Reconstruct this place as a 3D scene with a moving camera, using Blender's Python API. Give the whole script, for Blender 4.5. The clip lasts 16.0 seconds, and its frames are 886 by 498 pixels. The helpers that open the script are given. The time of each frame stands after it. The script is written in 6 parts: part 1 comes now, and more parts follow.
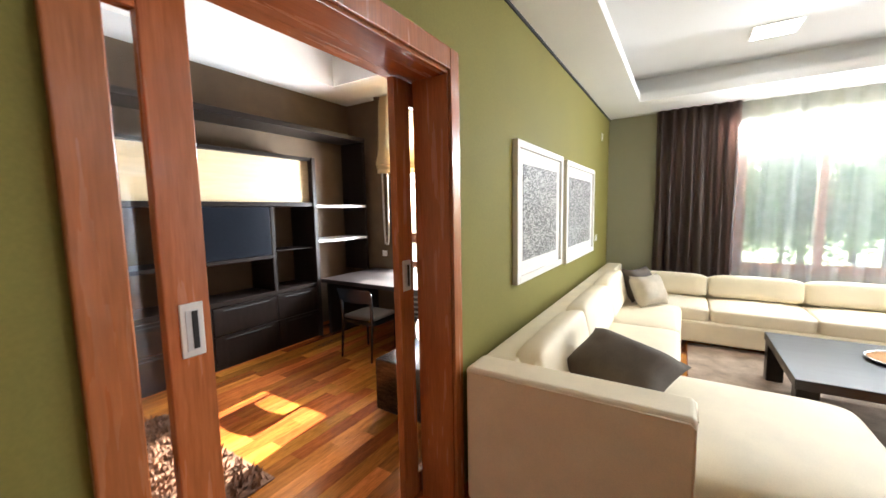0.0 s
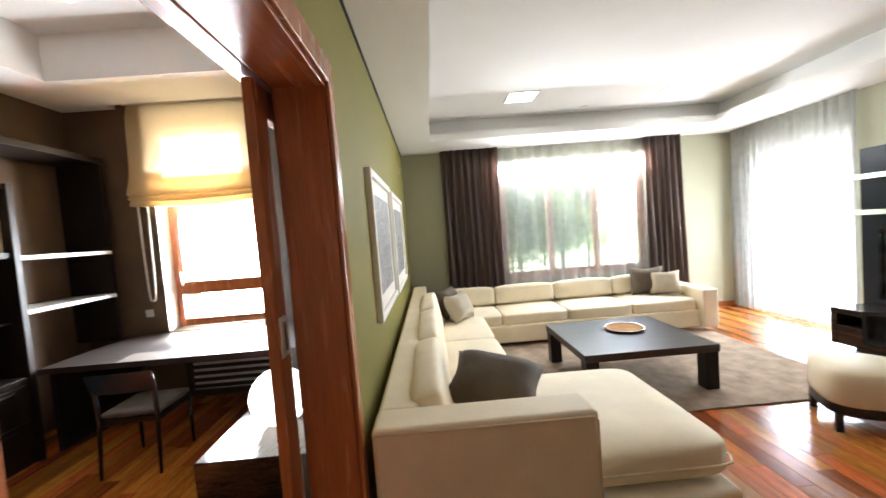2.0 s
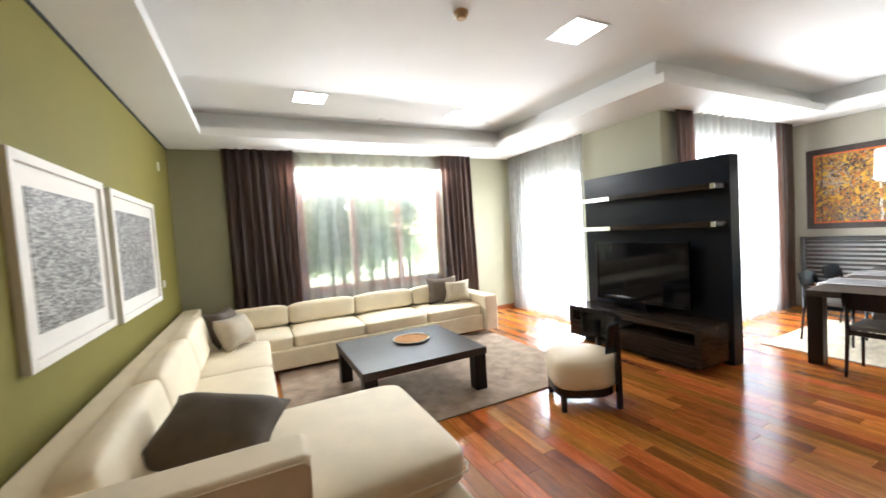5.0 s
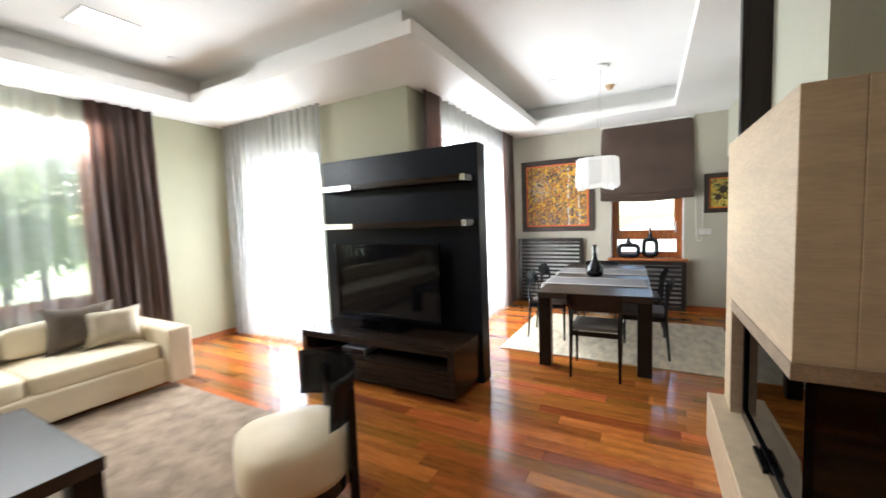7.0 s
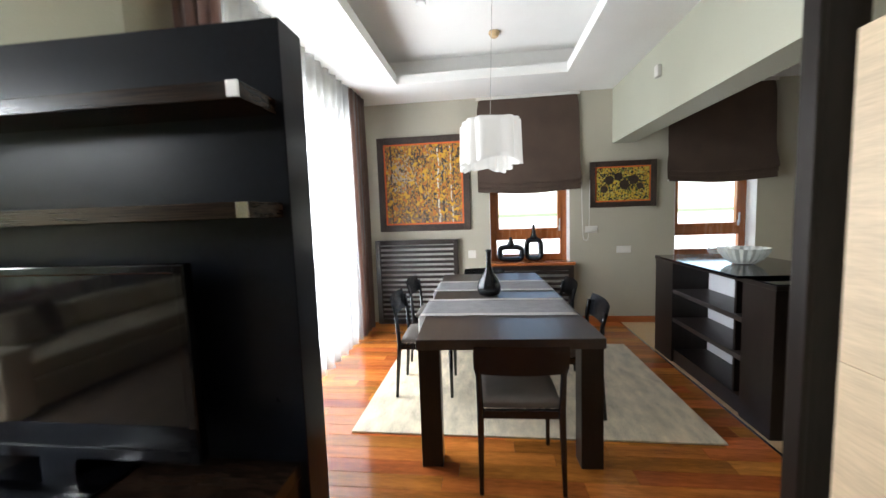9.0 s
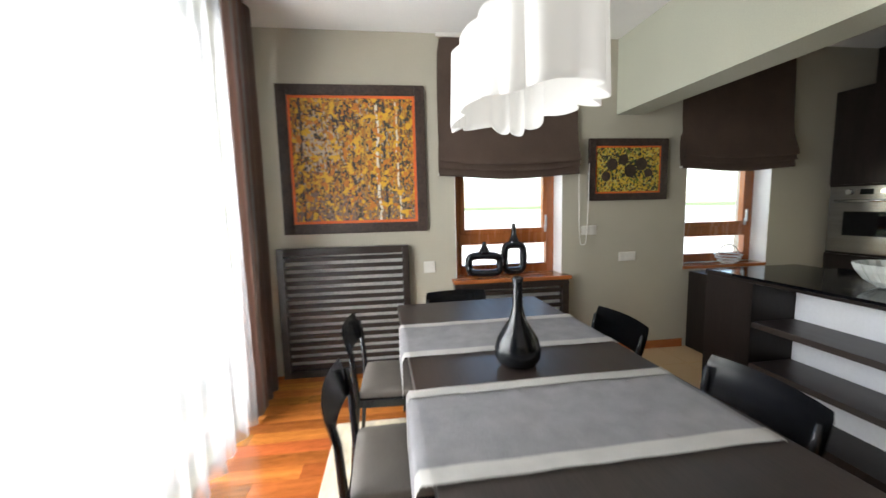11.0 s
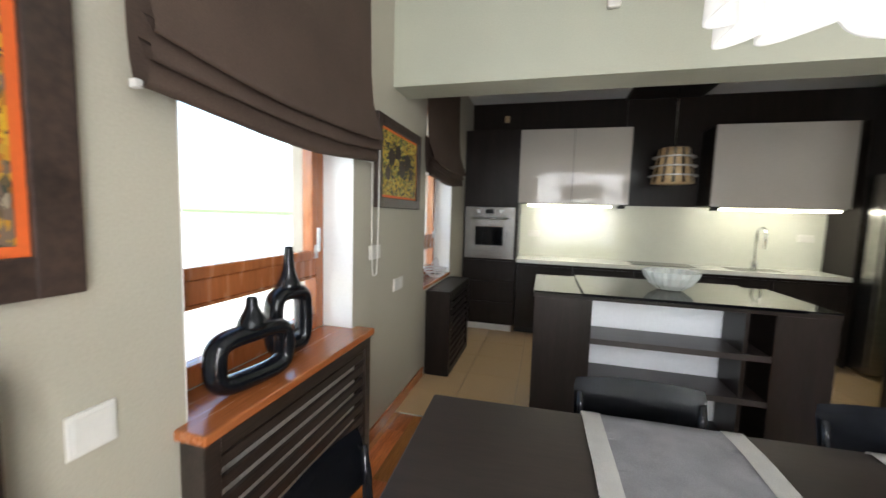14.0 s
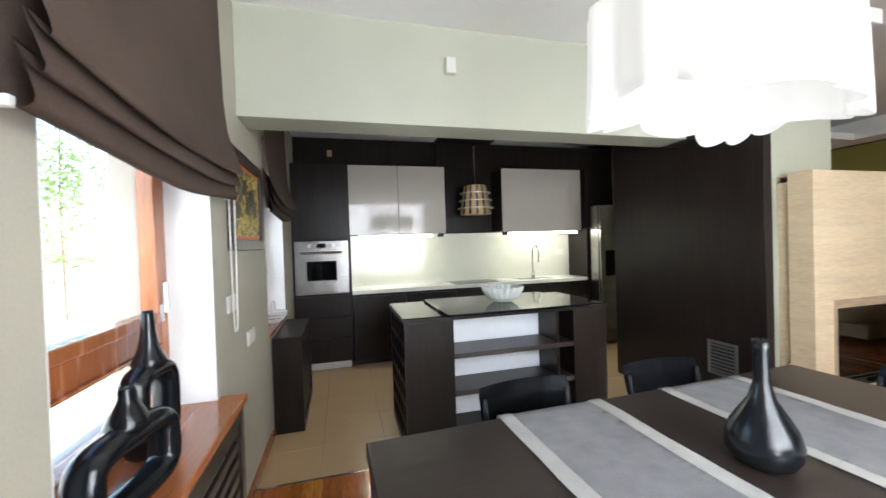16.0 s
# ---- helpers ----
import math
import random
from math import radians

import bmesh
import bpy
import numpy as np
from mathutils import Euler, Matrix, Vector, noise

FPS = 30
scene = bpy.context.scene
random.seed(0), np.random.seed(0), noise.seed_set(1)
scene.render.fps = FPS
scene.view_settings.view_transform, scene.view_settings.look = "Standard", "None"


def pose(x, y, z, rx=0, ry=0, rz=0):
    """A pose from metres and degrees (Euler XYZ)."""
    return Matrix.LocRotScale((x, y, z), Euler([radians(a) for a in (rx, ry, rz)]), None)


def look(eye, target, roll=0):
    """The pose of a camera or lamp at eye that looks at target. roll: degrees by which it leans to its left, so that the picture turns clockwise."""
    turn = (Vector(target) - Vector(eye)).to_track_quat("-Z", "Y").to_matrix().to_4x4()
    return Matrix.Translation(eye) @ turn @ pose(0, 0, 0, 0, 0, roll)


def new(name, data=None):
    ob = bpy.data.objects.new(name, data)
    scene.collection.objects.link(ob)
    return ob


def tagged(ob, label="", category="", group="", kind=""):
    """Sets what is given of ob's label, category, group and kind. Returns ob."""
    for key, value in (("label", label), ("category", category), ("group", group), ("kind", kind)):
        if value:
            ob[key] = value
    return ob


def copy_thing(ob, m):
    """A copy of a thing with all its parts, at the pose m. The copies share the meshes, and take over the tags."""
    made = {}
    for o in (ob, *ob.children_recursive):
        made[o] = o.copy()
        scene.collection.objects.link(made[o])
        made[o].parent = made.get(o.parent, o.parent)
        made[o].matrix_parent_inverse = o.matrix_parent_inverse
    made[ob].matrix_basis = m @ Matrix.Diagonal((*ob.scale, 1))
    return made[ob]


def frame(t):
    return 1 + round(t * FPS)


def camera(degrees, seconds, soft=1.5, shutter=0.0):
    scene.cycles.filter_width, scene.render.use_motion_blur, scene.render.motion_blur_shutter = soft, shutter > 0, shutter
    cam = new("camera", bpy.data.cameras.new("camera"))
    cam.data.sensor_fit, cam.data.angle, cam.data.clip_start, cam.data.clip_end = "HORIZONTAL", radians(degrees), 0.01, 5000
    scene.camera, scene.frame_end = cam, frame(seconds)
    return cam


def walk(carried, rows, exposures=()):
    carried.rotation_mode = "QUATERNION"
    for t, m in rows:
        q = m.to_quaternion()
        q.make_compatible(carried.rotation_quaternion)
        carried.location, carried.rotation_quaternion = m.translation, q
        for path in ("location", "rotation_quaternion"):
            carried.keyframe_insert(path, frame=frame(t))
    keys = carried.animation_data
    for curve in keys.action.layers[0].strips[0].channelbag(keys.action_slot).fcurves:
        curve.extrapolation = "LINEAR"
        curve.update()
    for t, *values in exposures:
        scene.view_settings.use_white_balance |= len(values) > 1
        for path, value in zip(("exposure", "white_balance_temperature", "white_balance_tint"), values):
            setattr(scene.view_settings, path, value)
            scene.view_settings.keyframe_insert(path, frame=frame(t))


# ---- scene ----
cam = camera(98.9, 16.0, shutter=0.5)
EXPOSURE = 2.6
PATH = [
    (0, (-0.45, 0.114, 1.599), (-1.513, 1.796, 1.396), -1.1),
    (0.5, (-0.73, 0.142, 1.604), (-1.537, 1.962, 1.416), -2.0),
    (1, (-0.978, 0.154, 1.611), (-1.41, 2.105, 1.527), -3.0),
    (1.5, (-1.073, 0.156, 1.641), (-1.228, 2.148, 1.545), -4.7),
    (2, (-1.047, 0.161, 1.63), (-0.985, 2.158, 1.535), -4.5),
    (2.5, (-1.009, 0.172, 1.627), (-0.776, 2.156, 1.534), -3.9),
    (3, (-0.959, 0.184, 1.619), (-0.554, 2.141, 1.538), -3.1),
    (3.5, (-0.898, 0.187, 1.612), (-0.356, 2.11, 1.523), -3.1),
    (4, (-0.822, 0.187, 1.602), (-0.145, 2.067, 1.515), -3.1),
    (4.2, (-0.772, 0.179, 1.603), (-0.063, 2.047, 1.512), -3.3),
    (6.5, (0.332, 0.912, 1.512), (1.869, 2.186, 1.392), -2.9),
    (7, (0.719, 1.107, 1.503), (2.468, 2.064, 1.351), -2.2),
    (7.5, (1.205, 1.245, 1.475), (3.037, 2.034, 1.337), -2.4),
    (8, (1.647, 1.395, 1.435), (3.562, 1.955, 1.307), -1.8),
    (8.5, (2.052, 1.54, 1.434), (4.014, 1.899, 1.286), -1.8),
    (11, (4.07, 2.202, 1.441), (6.041, 1.949, 1.219), -1.4),
    (11.5, (4.489, 2.278, 1.441), (6.398, 1.71, 1.259), -0.7),
    (12, (4.867, 2.368, 1.441), (6.653, 1.482, 1.288), 0.1),
    (12.5, (5.265, 2.48, 1.437), (6.819, 1.236, 1.241), 1.4),
    (13, (5.672, 2.504, 1.431), (6.985, 1.01, 1.224), 1.4),
    (13.5, (6.087, 2.537, 1.422), (7.017, 0.774, 1.259), 1.9),
    (14, (6.408, 2.499, 1.427), (6.922, 0.575, 1.247), 1.7),
    (14.5, (6.687, 2.428, 1.43), (6.691, 0.433, 1.3), 0.6),
    (15, (6.868, 2.488, 1.449), (6.489, 0.525, 1.387), -0.5),
    (15.5, (6.874, 2.543, 1.459), (6.462, 0.587, 1.411), -1.6),
    (16, (6.843, 2.565, 1.463), (6.324, 0.633, 1.435), -1.8),
]
walk(cam, [(t, look(eye, target, roll)) for t, eye, target, roll in PATH],
     [(0.0, EXPOSURE + 0.82, 6100, 10), (1.5, EXPOSURE + 0.52, 6150, 10), (4.0, EXPOSURE + 0.40, 6200, 10), (6.5, EXPOSURE + 0.24, 6200, 10), (8.5, EXPOSURE - 0.06, 6150, 10), (11.0, EXPOSURE - 0.27, 6400, 10), (14.0, EXPOSURE - 0.20, 6400, 10), (16.0, EXPOSURE + 0.15, 6050, 10)])

# ---- world, sun, daylight ----
SUN_EL, SUN_AZ = 29.0, -6.0          # degrees above the horizon, degrees east of +y
world = bpy.data.worlds.new("sky")
scene.world = world
world.use_nodes = True
wn = world.node_tree
sky = wn.nodes.new("ShaderNodeTexSky")
sky.sky_type = "NISHITA"
sky.sun_disc = False
sky.sun_elevation, sky.sun_rotation = radians(SUN_EL), radians(SUN_AZ)
wn.links.new(sky.outputs[0], wn.nodes["Background"].inputs[0])
wn.nodes["Background"].inputs[1].default_value = 0.15
sun = new("sun", bpy.data.lights.new("sun", "SUN"))
sun.data.energy, sun.data.angle, sun.data.color = 5.0, radians(0.5), (1.0, 0.93, 0.82)
_e, _a = radians(SUN_EL), radians(SUN_AZ)
sun.matrix_world = look((0, 30, 20), (0 - math.sin(_a) * math.cos(_e), 30 - math.cos(_a) * math.cos(_e), 20 - math.sin(_e)))


def window_light(name, x, y, z, dx, dy, w, h, power, colour=(0.95, 0.98, 1.0)):
    lamp = new(name, bpy.data.lights.new(name, "AREA"))
    lamp.data.shape, lamp.data.size, lamp.data.size_y = "RECTANGLE", w, h
    lamp.data.energy, lamp.data.color = power, colour
    lamp.matrix_world = look((x, y, z), (x + dx, y + dy, z - 0.05))
    lamp.visible_camera = True
    return lamp


window_light("daylight_north", 1.36, 6.46, 2.56, 0, -1, 2.4, 0.1, 22)
window_light("daylight_balcony", 4.42, 5.3, 1.15, -1, 0, 1.4, 2.0, 44)
window_light("daylight_dining", 5.65, 3.70, 1.35, 0, -1, 2.1, 2.5, 66)
window_light("daylight_study", -3.47, 4.95, 1.42, 0, -1, 0.95, 1.2, 62)

# ---- materials ----


def nodes_of(name):
    m = bpy.data.materials.new(name)
    m.use_nodes = True
    return m, m.node_tree.nodes, m.node_tree.links, m.node_tree.nodes["Principled BSDF"]


def shade(name, colour, rough=0.5, metal=0.0, vary=0.12, scale=6.0, fine=60.0, bump=0.1, stretch=(1, 1, 1), rand=0.0, island=False,
          coat=0.0, dark=None, spread=0.0, spec=0.5):
    """A surface with coarse and fine variation, stretched along an axis for grain."""
    m, n, l, p = nodes_of(name)
    tc, mp = n.new("ShaderNodeTexCoord"), n.new("ShaderNodeMapping")
    mp.inputs["Scale"].default_value = stretch
    l.new(tc.outputs["Object"], mp.inputs["Vector"])
    a, b = n.new("ShaderNodeTexNoise"), n.new("ShaderNodeTexNoise")
    a.inputs["Scale"].default_value, a.inputs["Detail"].default_value = scale, 4
    b.inputs["Scale"].default_value, b.inputs["Detail"].default_value = fine, 6
    src = mp.outputs["Vector"]
    rnd = None
    if rand:
        info = n.new("ShaderNodeNewGeometry" if island else "ShaderNodeObjectInfo")
        rnd = info.outputs["Random Per Island" if island else "Random"]
        sh, sc = n.new("ShaderNodeVectorMath"), n.new("ShaderNodeVectorMath")
        sc.operation = "SCALE"
        sc.inputs[0].default_value = (37.0, 19.0, 11.0)
        l.new(rnd, sc.inputs["Scale"])
        l.new(src, sh.inputs[0])
        l.new(sc.outputs[0], sh.inputs[1])
        src = sh.outputs[0]
    l.new(src, a.inputs["Vector"])
    l.new(src, b.inputs["Vector"])
    mix = n.new("ShaderNodeMath")
    mix.operation = "ADD"
    l.new(a.outputs["Fac"], mix.inputs[0])
    l.new(b.outputs["Fac"], mix.inputs[1])
    ramp = n.new("ShaderNodeMapRange")
    ramp.inputs["From Min"].default_value, ramp.inputs["From Max"].default_value = 0.7, 1.3
    l.new(mix.outputs[0], ramp.inputs["Value"])
    lo = dark or tuple(c * (1 - 2.2 * vary) for c in colour)
    hi = tuple(min(1, c * (1 + vary)) for c in colour)
    mc = n.new("ShaderNodeMix")
    mc.data_type = "RGBA"
    mc.inputs[6].default_value, mc.inputs[7].default_value = (*lo, 1), (*hi, 1)
    l.new(ramp.outputs[0], mc.inputs[0])
    col = mc.outputs[2]
    if rand:
        hsv = n.new("ShaderNodeHueSaturation")
        v = n.new("ShaderNodeMapRange")
        v.inputs["To Min"].default_value, v.inputs["To Max"].default_value = 1 - rand, 1 + rand
        l.new(rnd, v.inputs["Value"])
        l.new(v.outputs[0], hsv.inputs["Value"])
        h = n.new("ShaderNodeMapRange")
        h.inputs["To Min"].default_value, h.inputs["To Max"].default_value = 0.5 - spread, 0.5 + spread
        fr = n.new("ShaderNodeMath")
        fr.operation = "FRACT"
        mu = n.new("ShaderNodeMath")
        mu.operation = "MULTIPLY"
        mu.inputs[1].default_value = 7.31
        l.new(rnd, mu.inputs[0])
        l.new(mu.outputs[0], fr.inputs[0])
        l.new(fr.outputs[0], h.inputs["Value"])
        l.new(h.outputs[0], hsv.inputs["Hue"])
        l.new(col, hsv.inputs["Color"])
        col = hsv.outputs[0]
    l.new(col, p.inputs["Base Color"])
    rr = n.new("ShaderNodeMapRange")
    rr.inputs["To Min"].default_value, rr.inputs["To Max"].default_value = max(0.02, rough - 0.06), min(1, rough + 0.06)
    l.new(a.outputs["Fac"], rr.inputs["Value"])
    l.new(rr.outputs[0], p.inputs["Roughness"])
    p.inputs["Metallic"].default_value = metal
    p.inputs["Specular IOR Level"].default_value = spec
    p.inputs["Coat Weight"].default_value = coat
    p.inputs["Coat Roughness"].default_value = 0.08
    if bump:
        bp = n.new("ShaderNodeBump")
        bp.inputs["Strength"].default_value, bp.inputs["Distance"].default_value = bump, 0.004
        l.new(b.outputs["Fac"], bp.inputs["Height"])
        l.new(bp.outputs[0], p.inputs["Normal"])
    return m


def glow(name, colour, strength):
    m, n, l, p = nodes_of(name)
    p.inputs["Base Color"].default_value = (*colour, 1)
    p.inputs["Emission Color"].default_value = (*colour, 1)
    p.inputs["Emission Strength"].default_value = strength
    p.inputs["Roughness"].default_value = 0.35
    return m


def clear_glass(name, tint=(1, 1, 1), gloss=0.12):
    m, n, l, p = nodes_of(name)
    t, g, mx = n.new("ShaderNodeBsdfTransparent"), n.new("ShaderNodeBsdfGlossy"), n.new("ShaderNodeMixShader")
    t.inputs[0].default_value = (*tint, 1)
    g.inputs["Roughness"].default_value = 0.02
    lw, pw, ml = n.new("ShaderNodeLayerWeight"), n.new("ShaderNodeMath"), n.new("ShaderNodeMath")
    lw.inputs["Blend"].default_value = 0.5
    pw.operation, ml.operation = "POWER", "MULTIPLY_ADD"
    pw.inputs[1].default_value = 4.0
    ml.inputs[1].default_value, ml.inputs[2].default_value = 0.6, 0.04
    l.new(lw.outputs["Facing"], pw.inputs[0])
    l.new(pw.outputs[0], ml.inputs[0])
    l.new(ml.outputs[0], mx.inputs[0])
    l.new(t.outputs[0], mx.inputs[1])
    l.new(g.outputs[0], mx.inputs[2])
    l.new(mx.outputs[0], n["Material Output"].inputs[0])
    return m


def cut_glass(name, colour):
    m, n, l, p = nodes_of(name)
    p.inputs["Base Color"].default_value = (*colour, 1)
    p.inputs["Roughness"].default_value, p.inputs["Alpha"].default_value = 0.12, 0.5
    return m


def lets_light_through(m, colour, share):
    """Adds to a cloth some light that shines through from behind."""
    n, l = m.node_tree.nodes, m.node_tree.links
    tl, mx = n.new("ShaderNodeBsdfTranslucent"), n.new("ShaderNodeMixShader")
    tl.inputs[0].default_value = (*colour, 1)
    mx.inputs[0].default_value = share
    l.new(n["Principled BSDF"].outputs[0], mx.inputs[1])
    l.new(tl.outputs[0], mx.inputs[2])
    l.new(mx.outputs[0], n["Material Output"].inputs[0])
    return m


def sheer_cloth(name, colour, open_share, through_share=0.5):
    """Thin voile: partly open weave, partly cloth that lets light through."""
    m, n, l, p = nodes_of(name)
    t, tl, d = n.new("ShaderNodeBsdfTransparent"), n.new("ShaderNodeBsdfTranslucent"), n.new("ShaderNodeBsdfDiffuse")
    tl.inputs[0].default_value = d.inputs[0].default_value = (*colour, 1)
    m1, m2 = n.new("ShaderNodeMixShader"), n.new("ShaderNodeMixShader")
    m1.inputs[0].default_value = through_share
    l.new(d.outputs[0], m1.inputs[1])
    l.new(tl.outputs[0], m1.inputs[2])
    tc, w = n.new("ShaderNodeTexCoord"), n.new("ShaderNodeTexNoise")
    w.inputs["Scale"].default_value = 9
    l.new(tc.outputs["Object"], w.inputs["Vector"])
    mr = n.new("ShaderNodeMapRange")
    mr.inputs["To Min"].default_value, mr.inputs["To Max"].default_value = 1 - open_share - 0.08, 1 - open_share + 0.08
    l.new(w.outputs["Fac"], mr.inputs["Value"])
    l.new(mr.outputs[0], m2.inputs[0])
    l.new(t.outputs[0], m2.inputs[1])
    l.new(m1.outputs[0], m2.inputs[2])
    l.new(m2.outputs[0], n["Material Output"].inputs[0])
    return m


def canvas(name, kind):
    """Dabs of paint: a birch wood in autumn, sunflowers, or ink marks on paper."""
    m, n, l, p = nodes_of(name)
    tc, mp = n.new("ShaderNodeTexCoord"), n.new("ShaderNodeMapping")
    l.new(tc.outputs["Object"], mp.inputs["Vector"])
    v, v2, ns = n.new("ShaderNodeTexVoronoi"), n.new("ShaderNodeTexVoronoi"), n.new("ShaderNodeTexNoise")
    ramp = n.new("ShaderNodeValToRGB")
    ramp.color_ramp.interpolation = "CONSTANT"
    stops = {
        "autumn": [(0, (0.03, 0.03, 0.03)), (0.16, (0.36, 0.13, 0.010)), (0.28, (0.50, 0.24, 0.015)), (0.38, (0.16, 0.05, 0.012)), (0.46, (0.55, 0.31, 0.03)), (0.55, (0.30, 0.11, 0.015)), (0.63, (0.035, 0.04, 0.03)),
                   (0.70, (0.44, 0.24, 0.03)), (0.78, (0.10, 0.07, 0.03)), (0.85, (0.34, 0.28, 0.20)), (0.92, (0.07, 0.04, 0.025))],
        "sunflowers": [(0, (0.02, 0.02, 0.02)), (0.2, (0.55, 0.36, 0.03)), (0.42, (0.1, 0.13, 0.02)), (0.56, (0.5, 0.42, 0.1)), (0.7, (0.03, 0.03, 0.02)),
                       (0.82, (0.35, 0.2, 0.03))],
        "ink": [(0, (0.08, 0.075, 0.07)), (0.22, (0.38, 0.36, 0.34)), (0.36, (0.13, 0.125, 0.12)), (0.55, (0.46, 0.44, 0.42)), (0.7, (0.20, 0.19, 0.19)), (0.85, (0.34, 0.32, 0.30))],
    }[kind]
    while len(ramp.color_ramp.elements) < len(stops):
        ramp.color_ramp.elements.new(0.5)
    for e, (at, c) in zip(ramp.color_ramp.elements, stops):
        e.position, e.color = at, (*c, 1)
    mp.inputs["Scale"].default_value = {"autumn": (1, 78, 40), "sunflowers": (1, 64, 60), "ink": (1, 46, 110)}[kind]
    ns.inputs["Scale"].default_value, ns.inputs["Detail"].default_value = 5.0, 6
    l.new(mp.outputs[0], v.inputs["Vector"])
    v.inputs["Scale"].default_value = 1.0
    l.new(tc.outputs["Object"], ns.inputs["Vector"])
    sep = n.new("ShaderNodeSeparateColor")
    l.new(v.outputs["Color"], sep.inputs[0])
    ad = n.new("ShaderNodeMath")
    ad.operation = "MULTIPLY_ADD"
    ad.inputs[1].default_value, ad.inputs[2].default_value = (0.7, -0.30) if kind == "autumn" else (0.75, -0.12)
    l.new(sep.outputs[0], ad.inputs[0])
    ad2 = n.new("ShaderNodeMath")
    ad2.operation = "MULTIPLY_ADD"
    ad2.inputs[1].default_value = 0.95 if kind == "autumn" else 0.5
    l.new(ns.outputs["Fac"], ad2.inputs[0])
    l.new(ad.outputs[0], ad2.inputs[2])
    l.new(ad2.outputs[0], ramp.inputs[0])
    paint = ramp.outputs[0]
    if kind == "autumn":
        place = n.new("ShaderNodeSeparateXYZ")
        l.new(tc.outputs["Generated"], place.inputs[0])
        across, up = place.outputs["Y"], place.outputs["Z"]

        def calc(op, a, c=None, d=None):
            k = n.new("ShaderNodeMath")
            k.operation = op
            for s_in, val in zip(k.inputs, (a, c, d)):
                if val is None:
                    continue
                if isinstance(val, (int, float)):
                    s_in.default_value = val
                else:
                    l.new(val, s_in)
            return k.outputs[0]

        def lay(mask, colour):
            nonlocal paint
            mx = n.new("ShaderNodeMix")
            mx.data_type = "RGBA"
            l.new(mask, mx.inputs[0])
            l.new(paint, mx.inputs[6])
            mx.inputs[7].default_value = (*colour, 1)
            paint = mx.outputs[2]

        def patches(scale, seed, stretch_y=1.0):
            tm, tn = n.new("ShaderNodeMapping"), n.new("ShaderNodeTexNoise")
            tm.inputs["Location"].default_value, tm.inputs["Scale"].default_value = (seed, seed * 2, seed * 3), (1, stretch_y, 1)
            l.new(tc.outputs["Object"], tm.inputs["Vector"])
            l.new(tm.outputs[0], tn.inputs["Vector"])
            tn.inputs["Scale"].default_value, tn.inputs["Detail"].default_value = scale, 3
            return tn.outputs["Fac"]

        def near(cy, cz, ry, rz_):
            dy = calc("DIVIDE", calc("SUBTRACT", across, cy), ry)
            dz = calc("DIVIDE", calc("SUBTRACT", up, cz), rz_)
            return calc("SUBTRACT", 1.0, calc("ADD", calc("MULTIPLY", dy, dy), calc("MULTIPLY", dz, dz)))

        def over(value, level):
            return calc("GREATER_THAN", value, level)

        dab = sep.outputs[1]
        # pale clearing, brown undergrowth, dark leaf clumps, then trunks
        lay(over(calc("MULTIPLY_ADD", near(0.80, 0.64, 0.20, 0.26), 0.35, calc("MULTIPLY", dab, 0.7)), 0.66), (0.42, 0.33, 0.23))
        lay(over(calc("MULTIPLY_ADD", calc("SUBTRACT", 0.22, up), 1.4, calc("MULTIPLY", dab, 0.6)), 0.42), (0.17, 0.11, 0.075))
        lay(over(calc("MULTIPLY_ADD", near(0.6, 0.84, 0.13, 0.1), 0.3, calc("MULTIPLY", sep.outputs[2], 0.5)), 0.46), (0.035, 0.025, 0.025))
        bend = calc("MULTIPLY", calc("SUBTRACT", patches(3.0, 4.0, 0.3), 0.5), 0.10)
        for c, w, colour, breaks in ((0.93, 0.009, (0.05, 0.035, 0.03), 0.36), (0.76, 0.007, (0.16, 0.10, 0.05), 0.5), (0.62, 0.008, (0.24, 0.13, 0.04), 0.45), (0.50, 0.011, (0.06, 0.04, 0.03), 0.48),
                                     (0.41, 0.008, (0.3, 0.15, 0.03), 0.42), (0.30, 0.011, (0.62, 0.58, 0.48), 0.38), (0.235, 0.010, (0.035, 0.03, 0.035), 0.40), (0.13, 0.007, (0.60, 0.55, 0.43), 0.45), (0.09, 0.007, (0.04, 0.035, 0.03), 0.42)):
            off = calc("ABSOLUTE", calc("SUBTRACT", calc("ADD", across, bend), c))
            lay(calc("MULTIPLY", calc("LESS_THAN", off, w), over(patches(16.0, c * 10), breaks)), colour)
        lay(over(patches(26.0, 7.0), 0.62), (0.035, 0.03, 0.022))
        lay(over(patches(15.0, 9.0), 0.585), (0.60, 0.33, 0.015))
        lay(over(patches(19.0, 5.0), 0.61), (0.46, 0.15, 0.012))
    l.new(paint, p.inputs["Base Color"])
    p.inputs["Roughness"].default_value = 0.55
    bp = n.new("ShaderNodeBump")
    bp.inputs["Strength"].default_value, bp.inputs["Distance"].default_value = 0.3, 0.003
    l.new(v.outputs["Distance"], bp.inputs["Height"])
    l.new(bp.outputs[0], p.inputs["Normal"])
    return m


